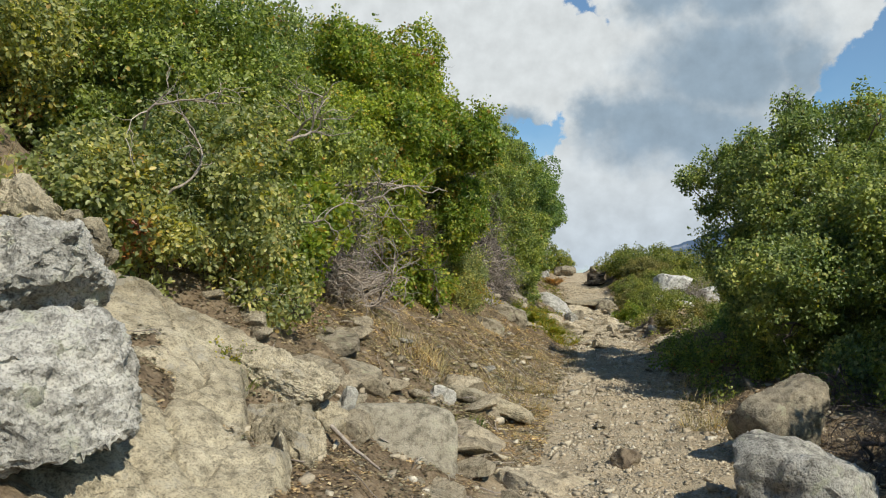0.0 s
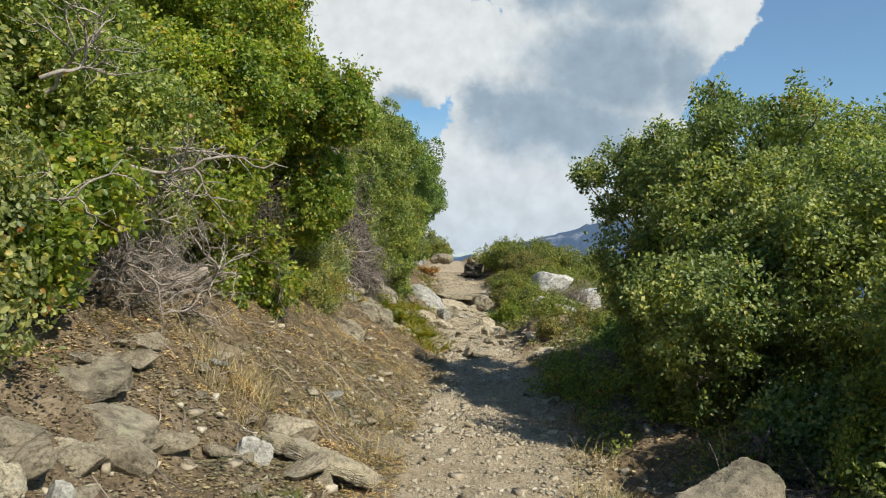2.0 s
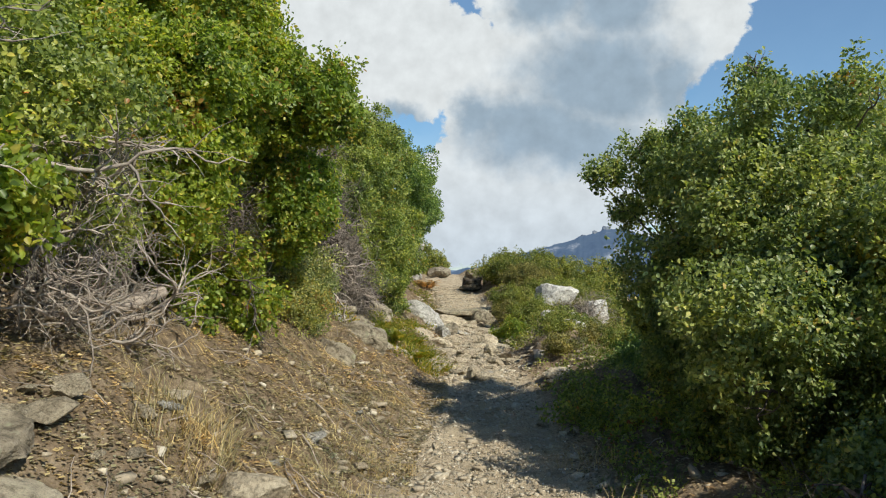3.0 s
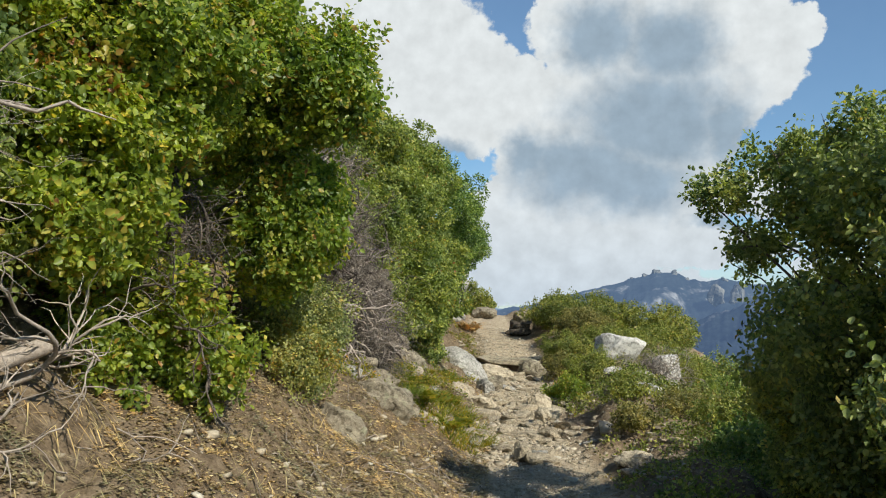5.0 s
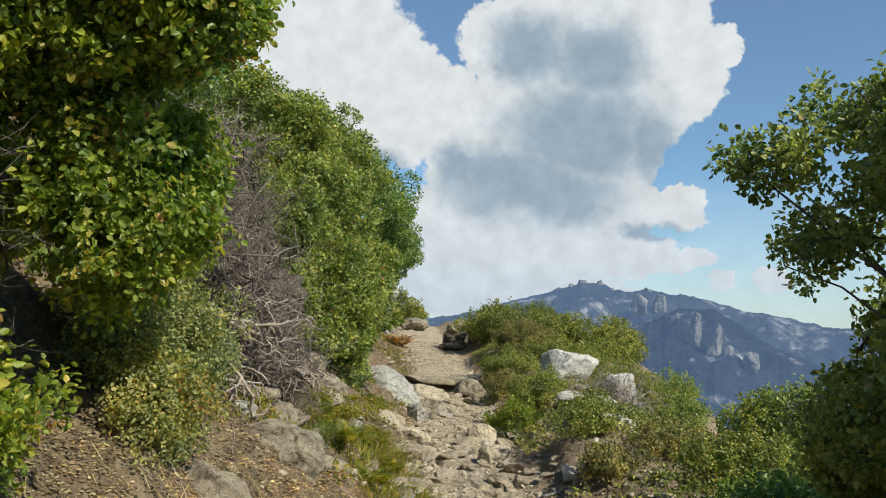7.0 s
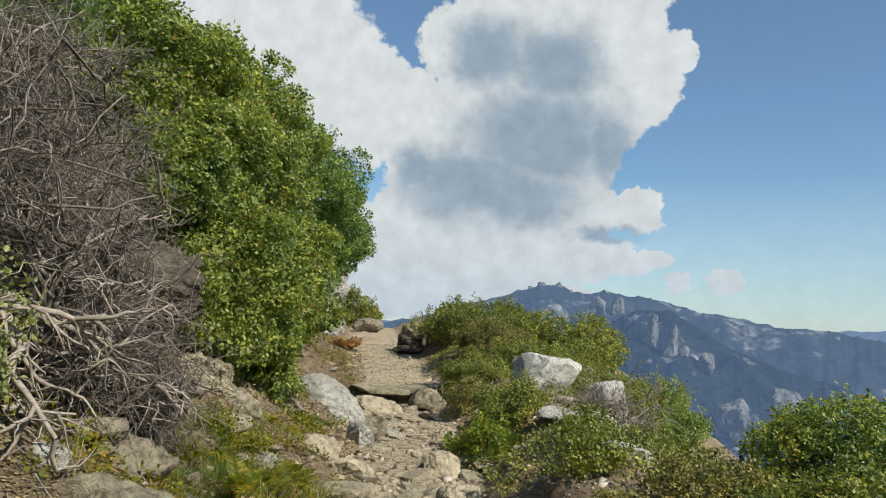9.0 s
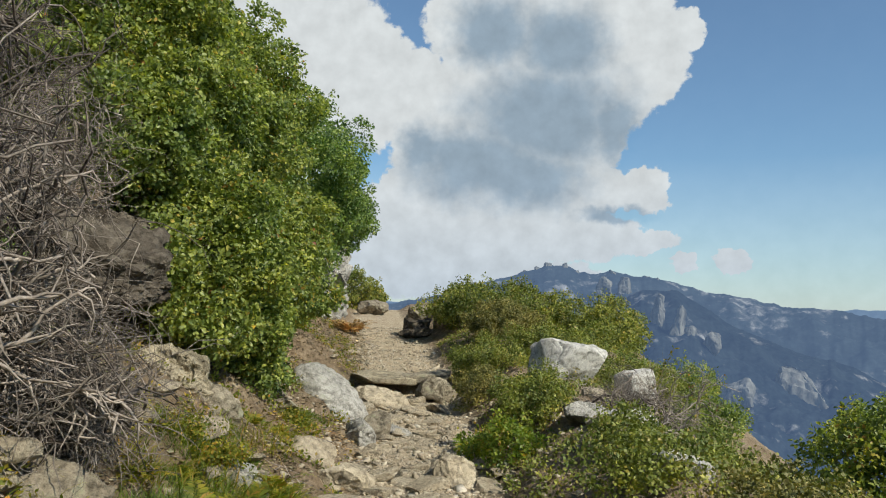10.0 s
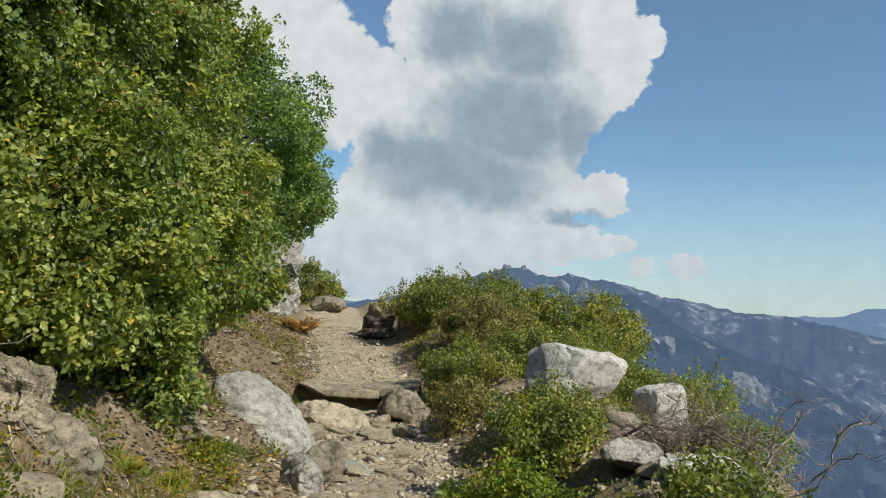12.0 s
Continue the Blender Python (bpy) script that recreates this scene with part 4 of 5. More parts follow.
shrub("scrub_oak", (-2.0, 10.2), [(-1.75, 10.2, 3.6, 1.2, 1.3, 0.6), (-1.0, 10.45, 3.7, 0.65, 0.7, 0.5), (-1.1, 11.0, 2.8, 0.5, 0.6, 0.7), (-2.5, 11.2, 2.7, 0.7, 1.0, 1.0), (-1.65, 9.2, 3.4, 0.7, 0.6, 0.6), (-2.2, 11.2, 4.25, 1.15, 1.2, 0.95), (-2.0, 10.0, 4.5, 0.9, 1.0, 0.8), (-1.9, 9.45, 1.75, 0.4, 0.42, 0.38), (-1.5, 9.75, 2.0, 0.3, 0.35, 0.32), (-1.95, 9.7, 2.4, 0.42, 0.5, 0.42), (-1.3, 10.05, 1.7, 0.3, 0.35, 0.33), (-1.65, 9.9, 1.55, 0.35, 0.3, 0.25), (-2.6, 9.6, 3.6, 1.1, 1.2, 0.8), (-1.8, 8.9, 2.65, 0.42, 0.42, 0.75)], 250, LEAF_BRIGHT, 0.05, 11,
      "bright green scrub oak with some yellow and red leaves", "shrub")
shrub("grey_shrub", (-1.3, 12.1), [(-1.35, 12.1, 1.9, 0.5, 0.6, 0.5), (-1.05, 11.7, 1.55, 0.35, 0.4, 0.35), (-1.5, 12.4, 2.4, 0.45, 0.5, 0.4), (-0.95, 12.4, 1.9, 0.3, 0.35, 0.35)], 300, LEAF_GREY, 0.032, 12, "small grey-green shrub beside the oak", "shrub", limbs=6, radius=0.03)
shrub("scrub_oak", (-1.4, 17.7), [(-0.72, 17.9, 2.5, 0.8, 1.0, 0.98), (-0.5, 18.3, 1.9, 0.55, 0.6, 0.55), (-0.15, 18.6, 1.5, 0.32, 0.42, 0.38), (-1.0, 18.0, 3.9, 0.75, 0.8, 0.75), (-1.15, 17.25, 3.6, 0.55, 0.55, 0.65)], 240, LEAF_OAK, 0.05, 11, "leafy green scrub oak on the bank", "shrub")
shrub("scrub_oak", (-1.8, 20.5), [(-1.15, 20.3, 4.25, 1.3, 1.5, 1.6), (-1.55, 18.5, 4.7, 1.0, 1.2, 1.0), (-0.5, 20.2, 2.9, 0.9, 1.0, 1.0), (-0.1, 20.9, 2.3, 0.55, 0.8, 0.5), (-0.5, 22.4, 2.7, 0.6, 0.9, 0.6), (-2.2, 18.6, 4.4, 1.3, 1.4, 1.1)], 170, LEAF_OAK, 0.055, 11, "tall deep-green scrub oak above the path", "shrub")
shrub("scrub_oak", (-1.2, 26.3), [(-0.5, 25.8, 4.7, 1.5, 2.0, 1.6), (0.3, 27.4, 4.1, 0.85, 1.1, 0.9), (-0.6, 25.0, 3.2, 0.9, 1.2, 0.8)], 120, LEAF_DEEP, 0.065, 11, "rounded deep-green oak overhanging the path", "tree", fine=False)
shrub("shrub", (0.6, 36.5), [(0.6, 36.5, 2.7, 0.9, 1.0, 0.7), (1.2, 36.8, 2.5, 0.6, 0.8, 0.5)], 90, LEAF_HEATH, 0.07, 10, "low olive-green shrub at the crest", "shrub", fine=False)

shrub("scrub_oak", (-4.1, 5.4), [(-3.95, 5.3, 3.7, 0.9, 0.9, 0.8), (-4.6, 6.6, 4.2, 1.0, 1.1, 0.9)], 170, LEAF_GREY, 0.05, 11, "dull green scrub oak high on the hillside", "shrub")
shrub("scrub_oak", (-4.4, 9.6), [(-4.0, 9.4, 5.0, 1.3, 1.5, 1.0), (-3.6, 12.6, 5.2, 1.3, 1.6, 1.0)], 110, LEAF_OAK, 0.055, 11, "green scrub oak high on the hillside", "shrub", fine=False)
shrub("scrub_oak", (-3.8, 16.2), [(-3.2, 16.2, 5.2, 1.3, 1.6, 1.1), (-3.4, 21.0, 6.0, 1.4, 2.0, 1.2)], 100, LEAF_DEEP, 0.06, 11, "deep-green scrub oak high on the hillside", "shrub", fine=False)

shrub("weed_clump", (-1.62, 3.75), [(-1.64, 3.75, 1.31, 0.15, 0.12, 0.1)], 500, FERN, 0.022, 9, "small yellow-green weed growing on the outcrop", "weed", limbs=5, radius=0.006, clump=0.1)
shrub("weed_clump", (-0.45, 15.9), [(-0.45, 15.95, 1.24, 0.3, 0.26, 0.08), (-0.15, 15.8, 1.1, 0.25, 0.2, 0.07), (-0.65, 15.7, 1.3, 0.2, 0.2, 0.1)], 600, FERN, 0.028, 8, "bright green weeds among stones on the bank", "weed", limbs=5, radius=0.006, clump=0.1)
shrub("weed_clump", (0.12, 18.4), [(0.12, 18.4, 1.0, 0.22, 0.22, 0.1), (0.3, 18.1, 0.9, 0.15, 0.2, 0.07)], 600, FERN, 0.028, 8, "bright green weeds beside the rounded boulder", "weed", limbs=5, radius=0.006, clump=0.1)

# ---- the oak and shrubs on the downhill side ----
shrub("oak_tree", (3.2, 9.0), [(3.4, 8.9, 2.2, 1.25, 1.4, 1.15), (2.2, 10.45, 3.0, 0.3, 0.35, 0.2), (2.55, 10.2, 3.2, 0.32, 0.35, 0.22), (2.9, 10.5, 2.85, 0.35, 0.4, 0.25), (2.45, 10.5, 2.6, 0.3, 0.4, 0.2), (2.75, 9.7, 3.25, 0.3, 0.35, 0.3), (2.9, 9.2, 2.85, 0.42, 0.5, 0.3), (2.95, 10.4, 2.3, 0.4, 0.6, 0.26), (2.5, 9.9, 2.85, 0.3, 0.35, 0.22), (3.3, 10.2, 3.35, 0.35, 0.4, 0.3), (2.6, 7.7, 1.55, 0.65, 0.85, 0.75), (3.8, 7.3, 1.9, 1.1, 1.1, 1.0), (2.95, 8.6, 3.3, 0.38, 0.42, 0.32), (2.7, 8.4, 2.85, 0.42, 0.42, 0.3), (3.5, 8.4, 3.3, 0.4, 0.5, 0.3), (3.0, 9.5, 1.2, 0.75, 1.4, 0.6), (3.5, 6.9, 0.95, 0.9, 0.9, 0.7), (3.1, 8.2, 0.85, 0.7, 1.0, 0.6), (2.98, 10.5, 1.75, 0.6, 0.7, 0.6), (3.3, 11.0, 1.0, 0.6, 0.6, 0.5), (4.5, 9.6, 2.7, 1.1, 1.2, 1.0)], 235, LEAF_LIVE_LIT, 0.042, 11,
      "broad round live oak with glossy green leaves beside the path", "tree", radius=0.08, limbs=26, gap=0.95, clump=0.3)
# lobes at y 3.4 to 4.9 stay out of view, added to shade the ground
shrub("scrub_oak", (3.7, 5.8), [(3.6, 5.9, 1.5, 0.9, 0.8, 0.9), (4.4, 4.9, 1.7, 1.0, 1.0, 1.1), (3.4, 5.5, 0.8, 0.7, 0.8, 0.5), (4.3, 3.6, 1.6, 0.9, 0.9, 1.0), (3.3, 3.4, 1.5, 0.8, 0.8, 0.9)], 240, LEAF_OAK, 0.045, 11, "green scrub oak on the downhill side, with unseen lobes that cast shade", "shrub")
shrub("shrub", (5.4, 16.6), [(5.4, 16.6, 0.75, 0.85, 0.9, 0.75), (5.0, 14.6, 0.3, 0.9, 1.0, 0.8), (6.2, 15.6, 0.6, 0.9, 0.9, 0.7), (4.3, 16.7, 0.45, 0.6, 0.6, 0.5)], 200, LEAF_OAK, 0.05, 11, "leafy bright green shrub below the path", "shrub", floor=-0.3)
shrub("shrub", (3.4, 12.0), [(3.3, 12.1, 0.75, 0.7, 0.7, 0.5)], 220, LEAF_DEEP, 0.045, 11, "low green shrub below the oak", "shrub")
shrub("shrub", (4.3, 26.6), [(3.1, 27.0, 2.25, 0.9, 1.1, 0.6), (4.3, 26.6, 2.15, 1.0, 1.2, 0.65), (5.8, 26.2, 1.75, 1.0, 1.2, 0.75), (4.8, 24.2, 1.5, 1.1, 0.9, 0.5)], 140, LEAF_HEATH, 0.055, 11, "mass of olive-green shrubs behind the pale rock", "shrub", fine=False)
shrub("undergrowth", (2.6, 6.4), [(2.7, 6.8, 0.6, 0.5, 0.7, 0.35), (2.95, 5.6, 0.9, 0.45, 0.6, 0.5), (2.7, 8.2, 0.65, 0.5, 0.8, 0.4)], 220, LEAF_OAK, 0.04, 10, "low oak shoots and weeds under the live oak", "shrub", limbs=8, radius=0.02)
shrub("undergrowth", (2.0, 10.2), [(1.95, 10.2, 0.68, 0.42, 0.6, 0.28), (2.3, 9.3, 0.7, 0.45, 0.6, 0.32)], 200, LEAF_OAK, 0.04, 10, "low dark shoots in the shade of the live oak", "shrub", limbs=6, radius=0.015)
shrub("shrub", (2.12, 17.2), [(2.1, 17.3, 0.92, 0.24, 0.24, 0.34), (2.32, 17.2, 0.9, 0.2, 0.2, 0.2), (1.95, 17.8, 0.85, 0.2, 0.3, 0.18)], 260, LEAF_BRIGHT, 0.04, 10, "small bright leafy shoot beside the path", "shrub", limbs=5, radius=0.015, clump=0.3, gap=0.75)
shrub("shrub", (4.2, 15.2), [(4.3, 14.9, 0.6, 0.5, 0.6, 0.4)], 260, LEAF_BRIGHT, 0.042, 10, "low green shrub on the downhill edge", "shrub", limbs=6, radius=0.02)
shrub("shrub", (5.0, 22.6), [(5.0, 22.6, 1.0, 0.7, 0.8, 0.5), (5.5, 21.0, 0.5, 0.7, 0.8, 0.5), (6.2, 23.6, 0.9, 0.8, 0.8, 0.6)], 160, LEAF_OAK, 0.05, 11, "dark green low shrubs on the downhill edge", "shrub", fine=False, limbs=8, radius=0.02)
HEATH = [(3.15, 14.7, 0.5, 0.5, 0.24), (3.5, 16.0, 0.4, 0.5, 0.2), (3.3, 13.4, 0.5, 0.5, 0.25), (2.8, 16.3, 0.35, 0.4, 0.2), (2.3, 20.6, 0.35, 0.5, 0.3), (3.7, 22.4, 0.7, 0.6, 0.4), (4.8, 21.6, 0.7, 0.7, 0.4), (2.6, 15.2, 0.45, 0.5, 0.22), (2.35, 13.9, 0.35, 0.4, 0.2), (2.5, 18.1, 0.4, 0.5, 0.35), (2.75, 22.0, 0.55, 0.7, 0.35), (2.75, 19.3, 0.35, 0.35, 0.28), (3.3, 24.0, 0.7, 0.7, 0.45)]
for k, (x, y, a, b, c) in enumerate(HEATH):
    z = ground_z(x, y)
    shrub("heath_bush", (x, y), [(x, y, z + c * 0.75, a, b, c), (x + a * 0.6, y + b * 0.4, z + c * 0.6, a * 0.7, b * 0.7, c * 0.8)], 330, LEAF_HEATH if k % 4 else LEAF_HEATH_BROWN, 0.034, 11,
          "low heath bush with tiny yellow-green leaves" if k % 4 else "low heath bush with brownish leaves", "shrub", twig=0.06, fine=False, limbs=6, radius=0.015, group="heath bushes", clump=0.16, gap=0.7)

# ---- dead wood ----
def dead_shrub(name, foot, lobes, density, label, wood, stems=7, radius=0.035, twig=0.4, droop=-0.03, kids=4, wild=0.38):
    """A leafless bush: bent stems, side limbs and a tangle of twigs."""
    x, y = foot
    z = ground_z(x, y) - 0.06
    o = np.array([x, y, z])
    ob = tagged(new(name), label, "dead shrub")
    ob.location = o
    P, D = lobe_points(lobes, density, 0.1, 0.0, 0.4)
    lob = np.array(lobes, float)
    fine, lines = Tubes(3), []
    for k in range(stems):
        q = lob[k % len(lob)]
        end = q[:3] + unit(rng.normal(size=3)) * q[3:] * 0.85
        start = o + np.array([rng.normal() * 0.12, rng.normal() * 0.3, 0])
        start[2] = ground_z(start[0], start[1]) - 0.05
        u = np.linspace(0, 1, 11)[:, None]
        mid = (start + end) / 2 + rng.normal(size=3) * 0.35
        line = (1 - u) ** 2 * start + 2 * u * (1 - u) * mid + u ** 2 * end + rng.normal(size=(11, 3)) * 0.035
        tb = Tubes(6)
        tb.add(line - o, radius, radius * 0.3)
        tb.make("stem", wood, ob)
        lines.append(line)
    allp = np.concatenate(lines)
    for p, d in zip(P, D):
        j = rng.choice(np.argsort(((allp - p) ** 2).sum(1))[:8])
        if rng.random() < 0.35:
            m2 = (allp[j] + p) / 2 + rng.normal(size=3) * 0.16
            v = np.linspace(0, 1, 7)[:, None]
            w = radius * rng.uniform(0.2, 0.45)
            fine.add((1 - v) ** 2 * allp[j] + 2 * v * (1 - v) * m2 + v ** 2 * p - o + rng.normal(size=(7, 3)) * 0.015, w, w * 0.4)
        branching(fine, p - d * twig * 0.5 - o, d * 0.6 + rng.normal(size=3) * 0.8, twig * rng.uniform(0.6, 1.3), radius * rng.uniform(0.1, 0.22), 1, wild, kids, droop, 0.6, 1.0)
    fine.make("tangle", wood, ob, kind="stuff")
    return ob


DEAD_CROWN = [(-1.25, 14.2, 2.7, 0.75, 1.0, 1.05), (-0.95, 14.3, 1.95, 0.55, 0.85, 0.55), (-1.7, 14.6, 3.7, 0.8, 1.0, 0.7), (-0.75, 14.6, 1.6, 0.35, 0.7, 0.25)]
dead_shrub("dead_shrub", (-1.45, 14.3), DEAD_CROWN, 22, "bare dead shrub with a dense tangle of grey-brown twigs", DEADWOOD_BROWN, stems=18, radius=0.028, wild=0.5)
dead_shrub("dead_shrub", (-1.35, 13.9), DEAD_CROWN, 18, "bare dead shrub with crooked bleached grey limbs", DEADWOOD_GREY, stems=14, radius=0.032, twig=0.55, kids=5, wild=0.55)
# added backing of dark leaves, standing in for shade within the dead shrub
shrub("scrub_oak", (-2.7, 14.8), [(-2.35, 14.7, 2.9, 0.6, 1.0, 1.0), (-2.6, 15.0, 3.9, 0.7, 1.0, 0.7), (-1.9, 15.5, 2.3, 0.4, 0.5, 0.5)], 170, LEAF_DEEP, 0.05, 11, "dark green foliage added behind the dead shrub as its inner shade", "shrub", fine=False)
dead_shrub("dead_shrub", (-2.2, 7.3), [(-1.85, 7.2, 1.95, 0.42, 0.8, 0.55), (-1.9, 7.6, 2.6, 0.4, 0.6, 0.45)], 42, "pale grey tangle of bare twigs under the scrub oak", DEADWOOD, stems=9, radius=0.018, wild=0.5)
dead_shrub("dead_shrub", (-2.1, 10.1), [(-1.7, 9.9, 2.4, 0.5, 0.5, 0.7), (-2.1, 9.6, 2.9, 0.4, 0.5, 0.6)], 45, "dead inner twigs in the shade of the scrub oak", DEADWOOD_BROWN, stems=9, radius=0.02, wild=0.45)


def bare_limbs(foot, limbs, label, wood):
    """Dead limbs, each with its own branching, that leave one foot."""
    x, y = foot
    o = np.array([x, y, ground_z(x, y)])
    ob = tagged(new("dead_limbs"), label, "dead branches")
    ob.location = o
    fine = Tubes(4)
    for start, d, ln, r in limbs:
        tb = Tubes(6)
        pts, _ = bent(np.array(start) - o, np.array(d, float), ln, 10, 0.3)
        tb.add(pts, r, r * 0.4)
        tb.make("limb", wood, ob)
        for _ in range(5):
            i = rng.integers(2, 11)
            branching(fine, pts[i], unit(pts[i] - pts[i - 1]) + unit(rng.normal(size=3)) * 0.75, ln * 0.55 * rng.uniform(0.6, 1.15), r * 0.5, 1, 0.36, 5, 0.0, 0.55, 0.75)
    fine.make("tangle", wood, ob, kind="stuff")
    return ob


bare_limbs((-2.1, 6.8), [((-2.05, 6.7, 2.5), (0.8, -0.1, 0.35), 0.85, 0.02), ((-2.0, 6.9, 2.6), (0.7, 0.2, 0.6), 0.7, 0.016), ((-2.1, 6.5, 2.3), (0.9, -0.3, 0.1), 0.75, 0.017), ((-2.0, 7.2, 2.2), (0.8, 0.1, -0.1), 0.8, 0.016),
                         ((-2.1, 6.3, 2.9), (0.6, -0.1, 0.5), 0.7, 0.014), ((-1.9, 7.4, 2.5), (0.7, -0.2, 0.2), 0.6, 0.013), ((-1.95, 5.9, 2.9), (0.7, -0.2, 0.3), 0.6, 0.014), ((-2.0, 7.0, 1.9), (0.9, 0.0, 0.05), 0.7, 0.016)], "pale dead limbs standing out of the scrub oak", DEADWOOD)
bare_limbs((-2.0, 7.8), [((-2.05, 7.0 + 0.16 * k, 1.35 + 0.3 * float(rng.random())), (1.0, float(rng.normal()) * 0.5, float(rng.normal()) * 0.22 - 0.1), 0.55 + 0.4 * float(rng.random()), 0.013 + 0.01 * float(rng.random())) for k in range(13)],
           "tangle of pale dead branches lying under the scrub oak", DEADWOOD)
# grey limbs in the palest wood, which puts in their sunlit highlights
bare_limbs((-1.4, 14.2), [((-1.3 + 0.1 * float(rng.normal()), 13.2 + 0.09 * k, 2.1 + 0.25 * float(rng.normal())), (0.8, -0.25 + 0.35 * float(rng.normal()), -0.45 + 0.3 * float(rng.normal())), 0.6 + 0.35 * float(rng.random()), 0.015 + 0.014 * float(rng.random())) for k in range(17)], "thick grey drooping limbs of the dead shrub", DEADWOOD)
bare_limbs((3.7, 16.6), [((3.4, 16.9, 0.95), (0.8, -0.3, 0.35), 0.45, 0.008), ((3.2, 17.4, 1.15), (0.9, -0.5, -0.02), 0.6, 0.009)], "pale dead sticks among the heath", DEADWOOD)
bare_limbs((3.4, 17.4), [((3.0 + 0.12 * k, 16.4 + 0.25 * k, 1.15), (0.9 * float(rng.normal()), -0.6, 0.25 * float(rng.random())), 0.45 + 0.3 * float(rng.random()), 0.007 + 0.004 * float(rng.random())) for k in range(9)], "thin pale dead twigs lying over the heath", DEADWOOD)
bare_limbs((-2.6, 4.6), [((-2.2, 4.3, 2.3), (0.5, -0.5, 0.4), 0.6, 0.01), ((-1.9, 4.9, 1.7), (0.6, -0.6, 0.1), 0.5, 0.01), ((-2.3, 4.2, 2.7), (0.3, -0.5, 0.5), 0.6, 0.01), ((-1.7, 5.4, 2.2), (0.6, -0.3, 0.2), 0.5, 0.009)], "thin pale dead twigs among the grey scrub oak", DEADWOOD)
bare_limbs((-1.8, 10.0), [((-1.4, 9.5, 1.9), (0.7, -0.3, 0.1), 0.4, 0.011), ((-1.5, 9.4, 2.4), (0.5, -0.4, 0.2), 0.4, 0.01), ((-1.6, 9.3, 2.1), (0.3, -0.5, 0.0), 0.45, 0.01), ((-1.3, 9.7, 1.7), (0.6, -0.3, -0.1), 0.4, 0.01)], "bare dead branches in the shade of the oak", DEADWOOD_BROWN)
dead_shrub("dead_shrub", (2.35, 6.5), [(2.4, 6.4, 0.55, 0.4, 0.8, 0.25)], 40, "grey dead twigs under the live oak", DEADWOOD_BROWN, stems=5, radius=0.015)
# dead twigs whose dark brown and number also put in the oaks' shade
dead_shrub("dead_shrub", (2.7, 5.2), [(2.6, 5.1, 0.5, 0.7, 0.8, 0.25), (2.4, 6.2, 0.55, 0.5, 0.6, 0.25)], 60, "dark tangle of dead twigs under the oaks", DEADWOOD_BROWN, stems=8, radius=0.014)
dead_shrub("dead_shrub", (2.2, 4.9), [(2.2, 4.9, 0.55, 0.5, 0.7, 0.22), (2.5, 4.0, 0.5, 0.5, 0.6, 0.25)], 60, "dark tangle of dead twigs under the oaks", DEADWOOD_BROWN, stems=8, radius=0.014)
dead_shrub("dead_shrub", (-2.0, 17.0), [(-1.6, 16.9, 3.3, 0.5, 0.6, 0.8)], 60, "tall greyish dead shrub above the overhanging rock", DEADWOOD, stems=8, radius=0.02)
dead_shrub("dead_shrub", (3.4, 18.0), [(3.5, 18.0, 1.2, 0.5, 0.9, 0.16)], 70, "low tangle of grey dead heath twigs", DEADWOOD, stems=8, radius=0.014)
dead_shrub("dead_shrub", (3.2, 17.9), [(3.3, 17.6, 1.25, 0.5, 0.7, 0.15)], 30, "low tangle of grey dead heath twigs", DEADWOOD_BROWN, stems=5, radius=0.014)

log_tubes = Tubes(8)
log_tubes.add(bent((0, 0, 0), (0.75, 0.65, 0.06), 0.85, 7, 0.06)[0], 0.055, 0.046)
fallen = log_tubes.make("fallen_log", DEADWOOD, label="short pale broken log lying on the bank", category="log")
fallen.location = (-2.36, 8.15, ground_z(-2.05, 8.42) + 0.04)
for x, y, dx, dy, ln in [(-1.16, 3.75, 0.1, -1, 0.5), (-1.1, 3.9, 0.4, -0.8, 0.45), (-1.25, 3.8, -0.1, -1, 0.55)]:
    tt = Tubes(5)
    pts = bent((0, 0, 0), (dx, dy, -0.25), ln, 6, 0.12)[0]
    tt.add(pts, 0.014, 0.006)
    ob = tt.make("fallen_branch", DEADWOOD, label="thin pale dead branch lying among stones", category="branch", group="fallen branches")
    ob.location = (x, y, ground_z(x, y) + 0.1)


# ---- small plants ----
def blades(p, d, length, width, droop=0.5):
    """Bending grass blades of three segments."""
    side = unit(np.cross(d, np.array([0.12, 0.07, 1.0])) + 1e-6)
    rows, L = [], length[:, None]
    for u, w in ((0, 1.0), (0.4, 0.8), (0.75, 0.5), (1.0, 0.08)):
        c = p + d * L * u - np.array([0, 0, 1.0]) * droop * L * u * u
        rows += [c - side * width[:, None] * w, c + side * width[:, None] * w]
    v = np.stack(rows, 1)
    f = np.array([[0, 1, 3, 2], [2, 3, 5, 4], [4, 5, 7, 6]])
    return v.reshape(-1, 3), (f[None] + (np.arange(len(p)) * 8)[:, None, None]).reshape(-1, 4)


def tuft(name, x, y, radius, count, length, width, material, label, category="grass", up=1.0, droop=0.5, group=""):
    a, r = rng.uniform(0, 2 * math.pi, count), radius * np.sqrt(rng.random(count))
    px, py = x + r * np.cos(a), y + r * np.sin(a)
    p = np.stack([px, py, land(px, py) - 0.01], -1)
    d = unit(np.stack([rng.normal(size=count) * 0.5 + 0.5 * np.cos(a), rng.normal(size=count) * 0.5 + 0.5 * np.sin(a), np.full(count, up)], -1))
    v, f = blades(p, d, length * rng.uniform(0.5, 1.2, count), width * rng.uniform(0.6, 1.2, count), droop)
    o = np.array([x, y, ground_z(x, y)])
    ob = mesh_object(name, v - o, f, material, None, False, label=label, category=category, group=group)
    ob.location = o
    return ob


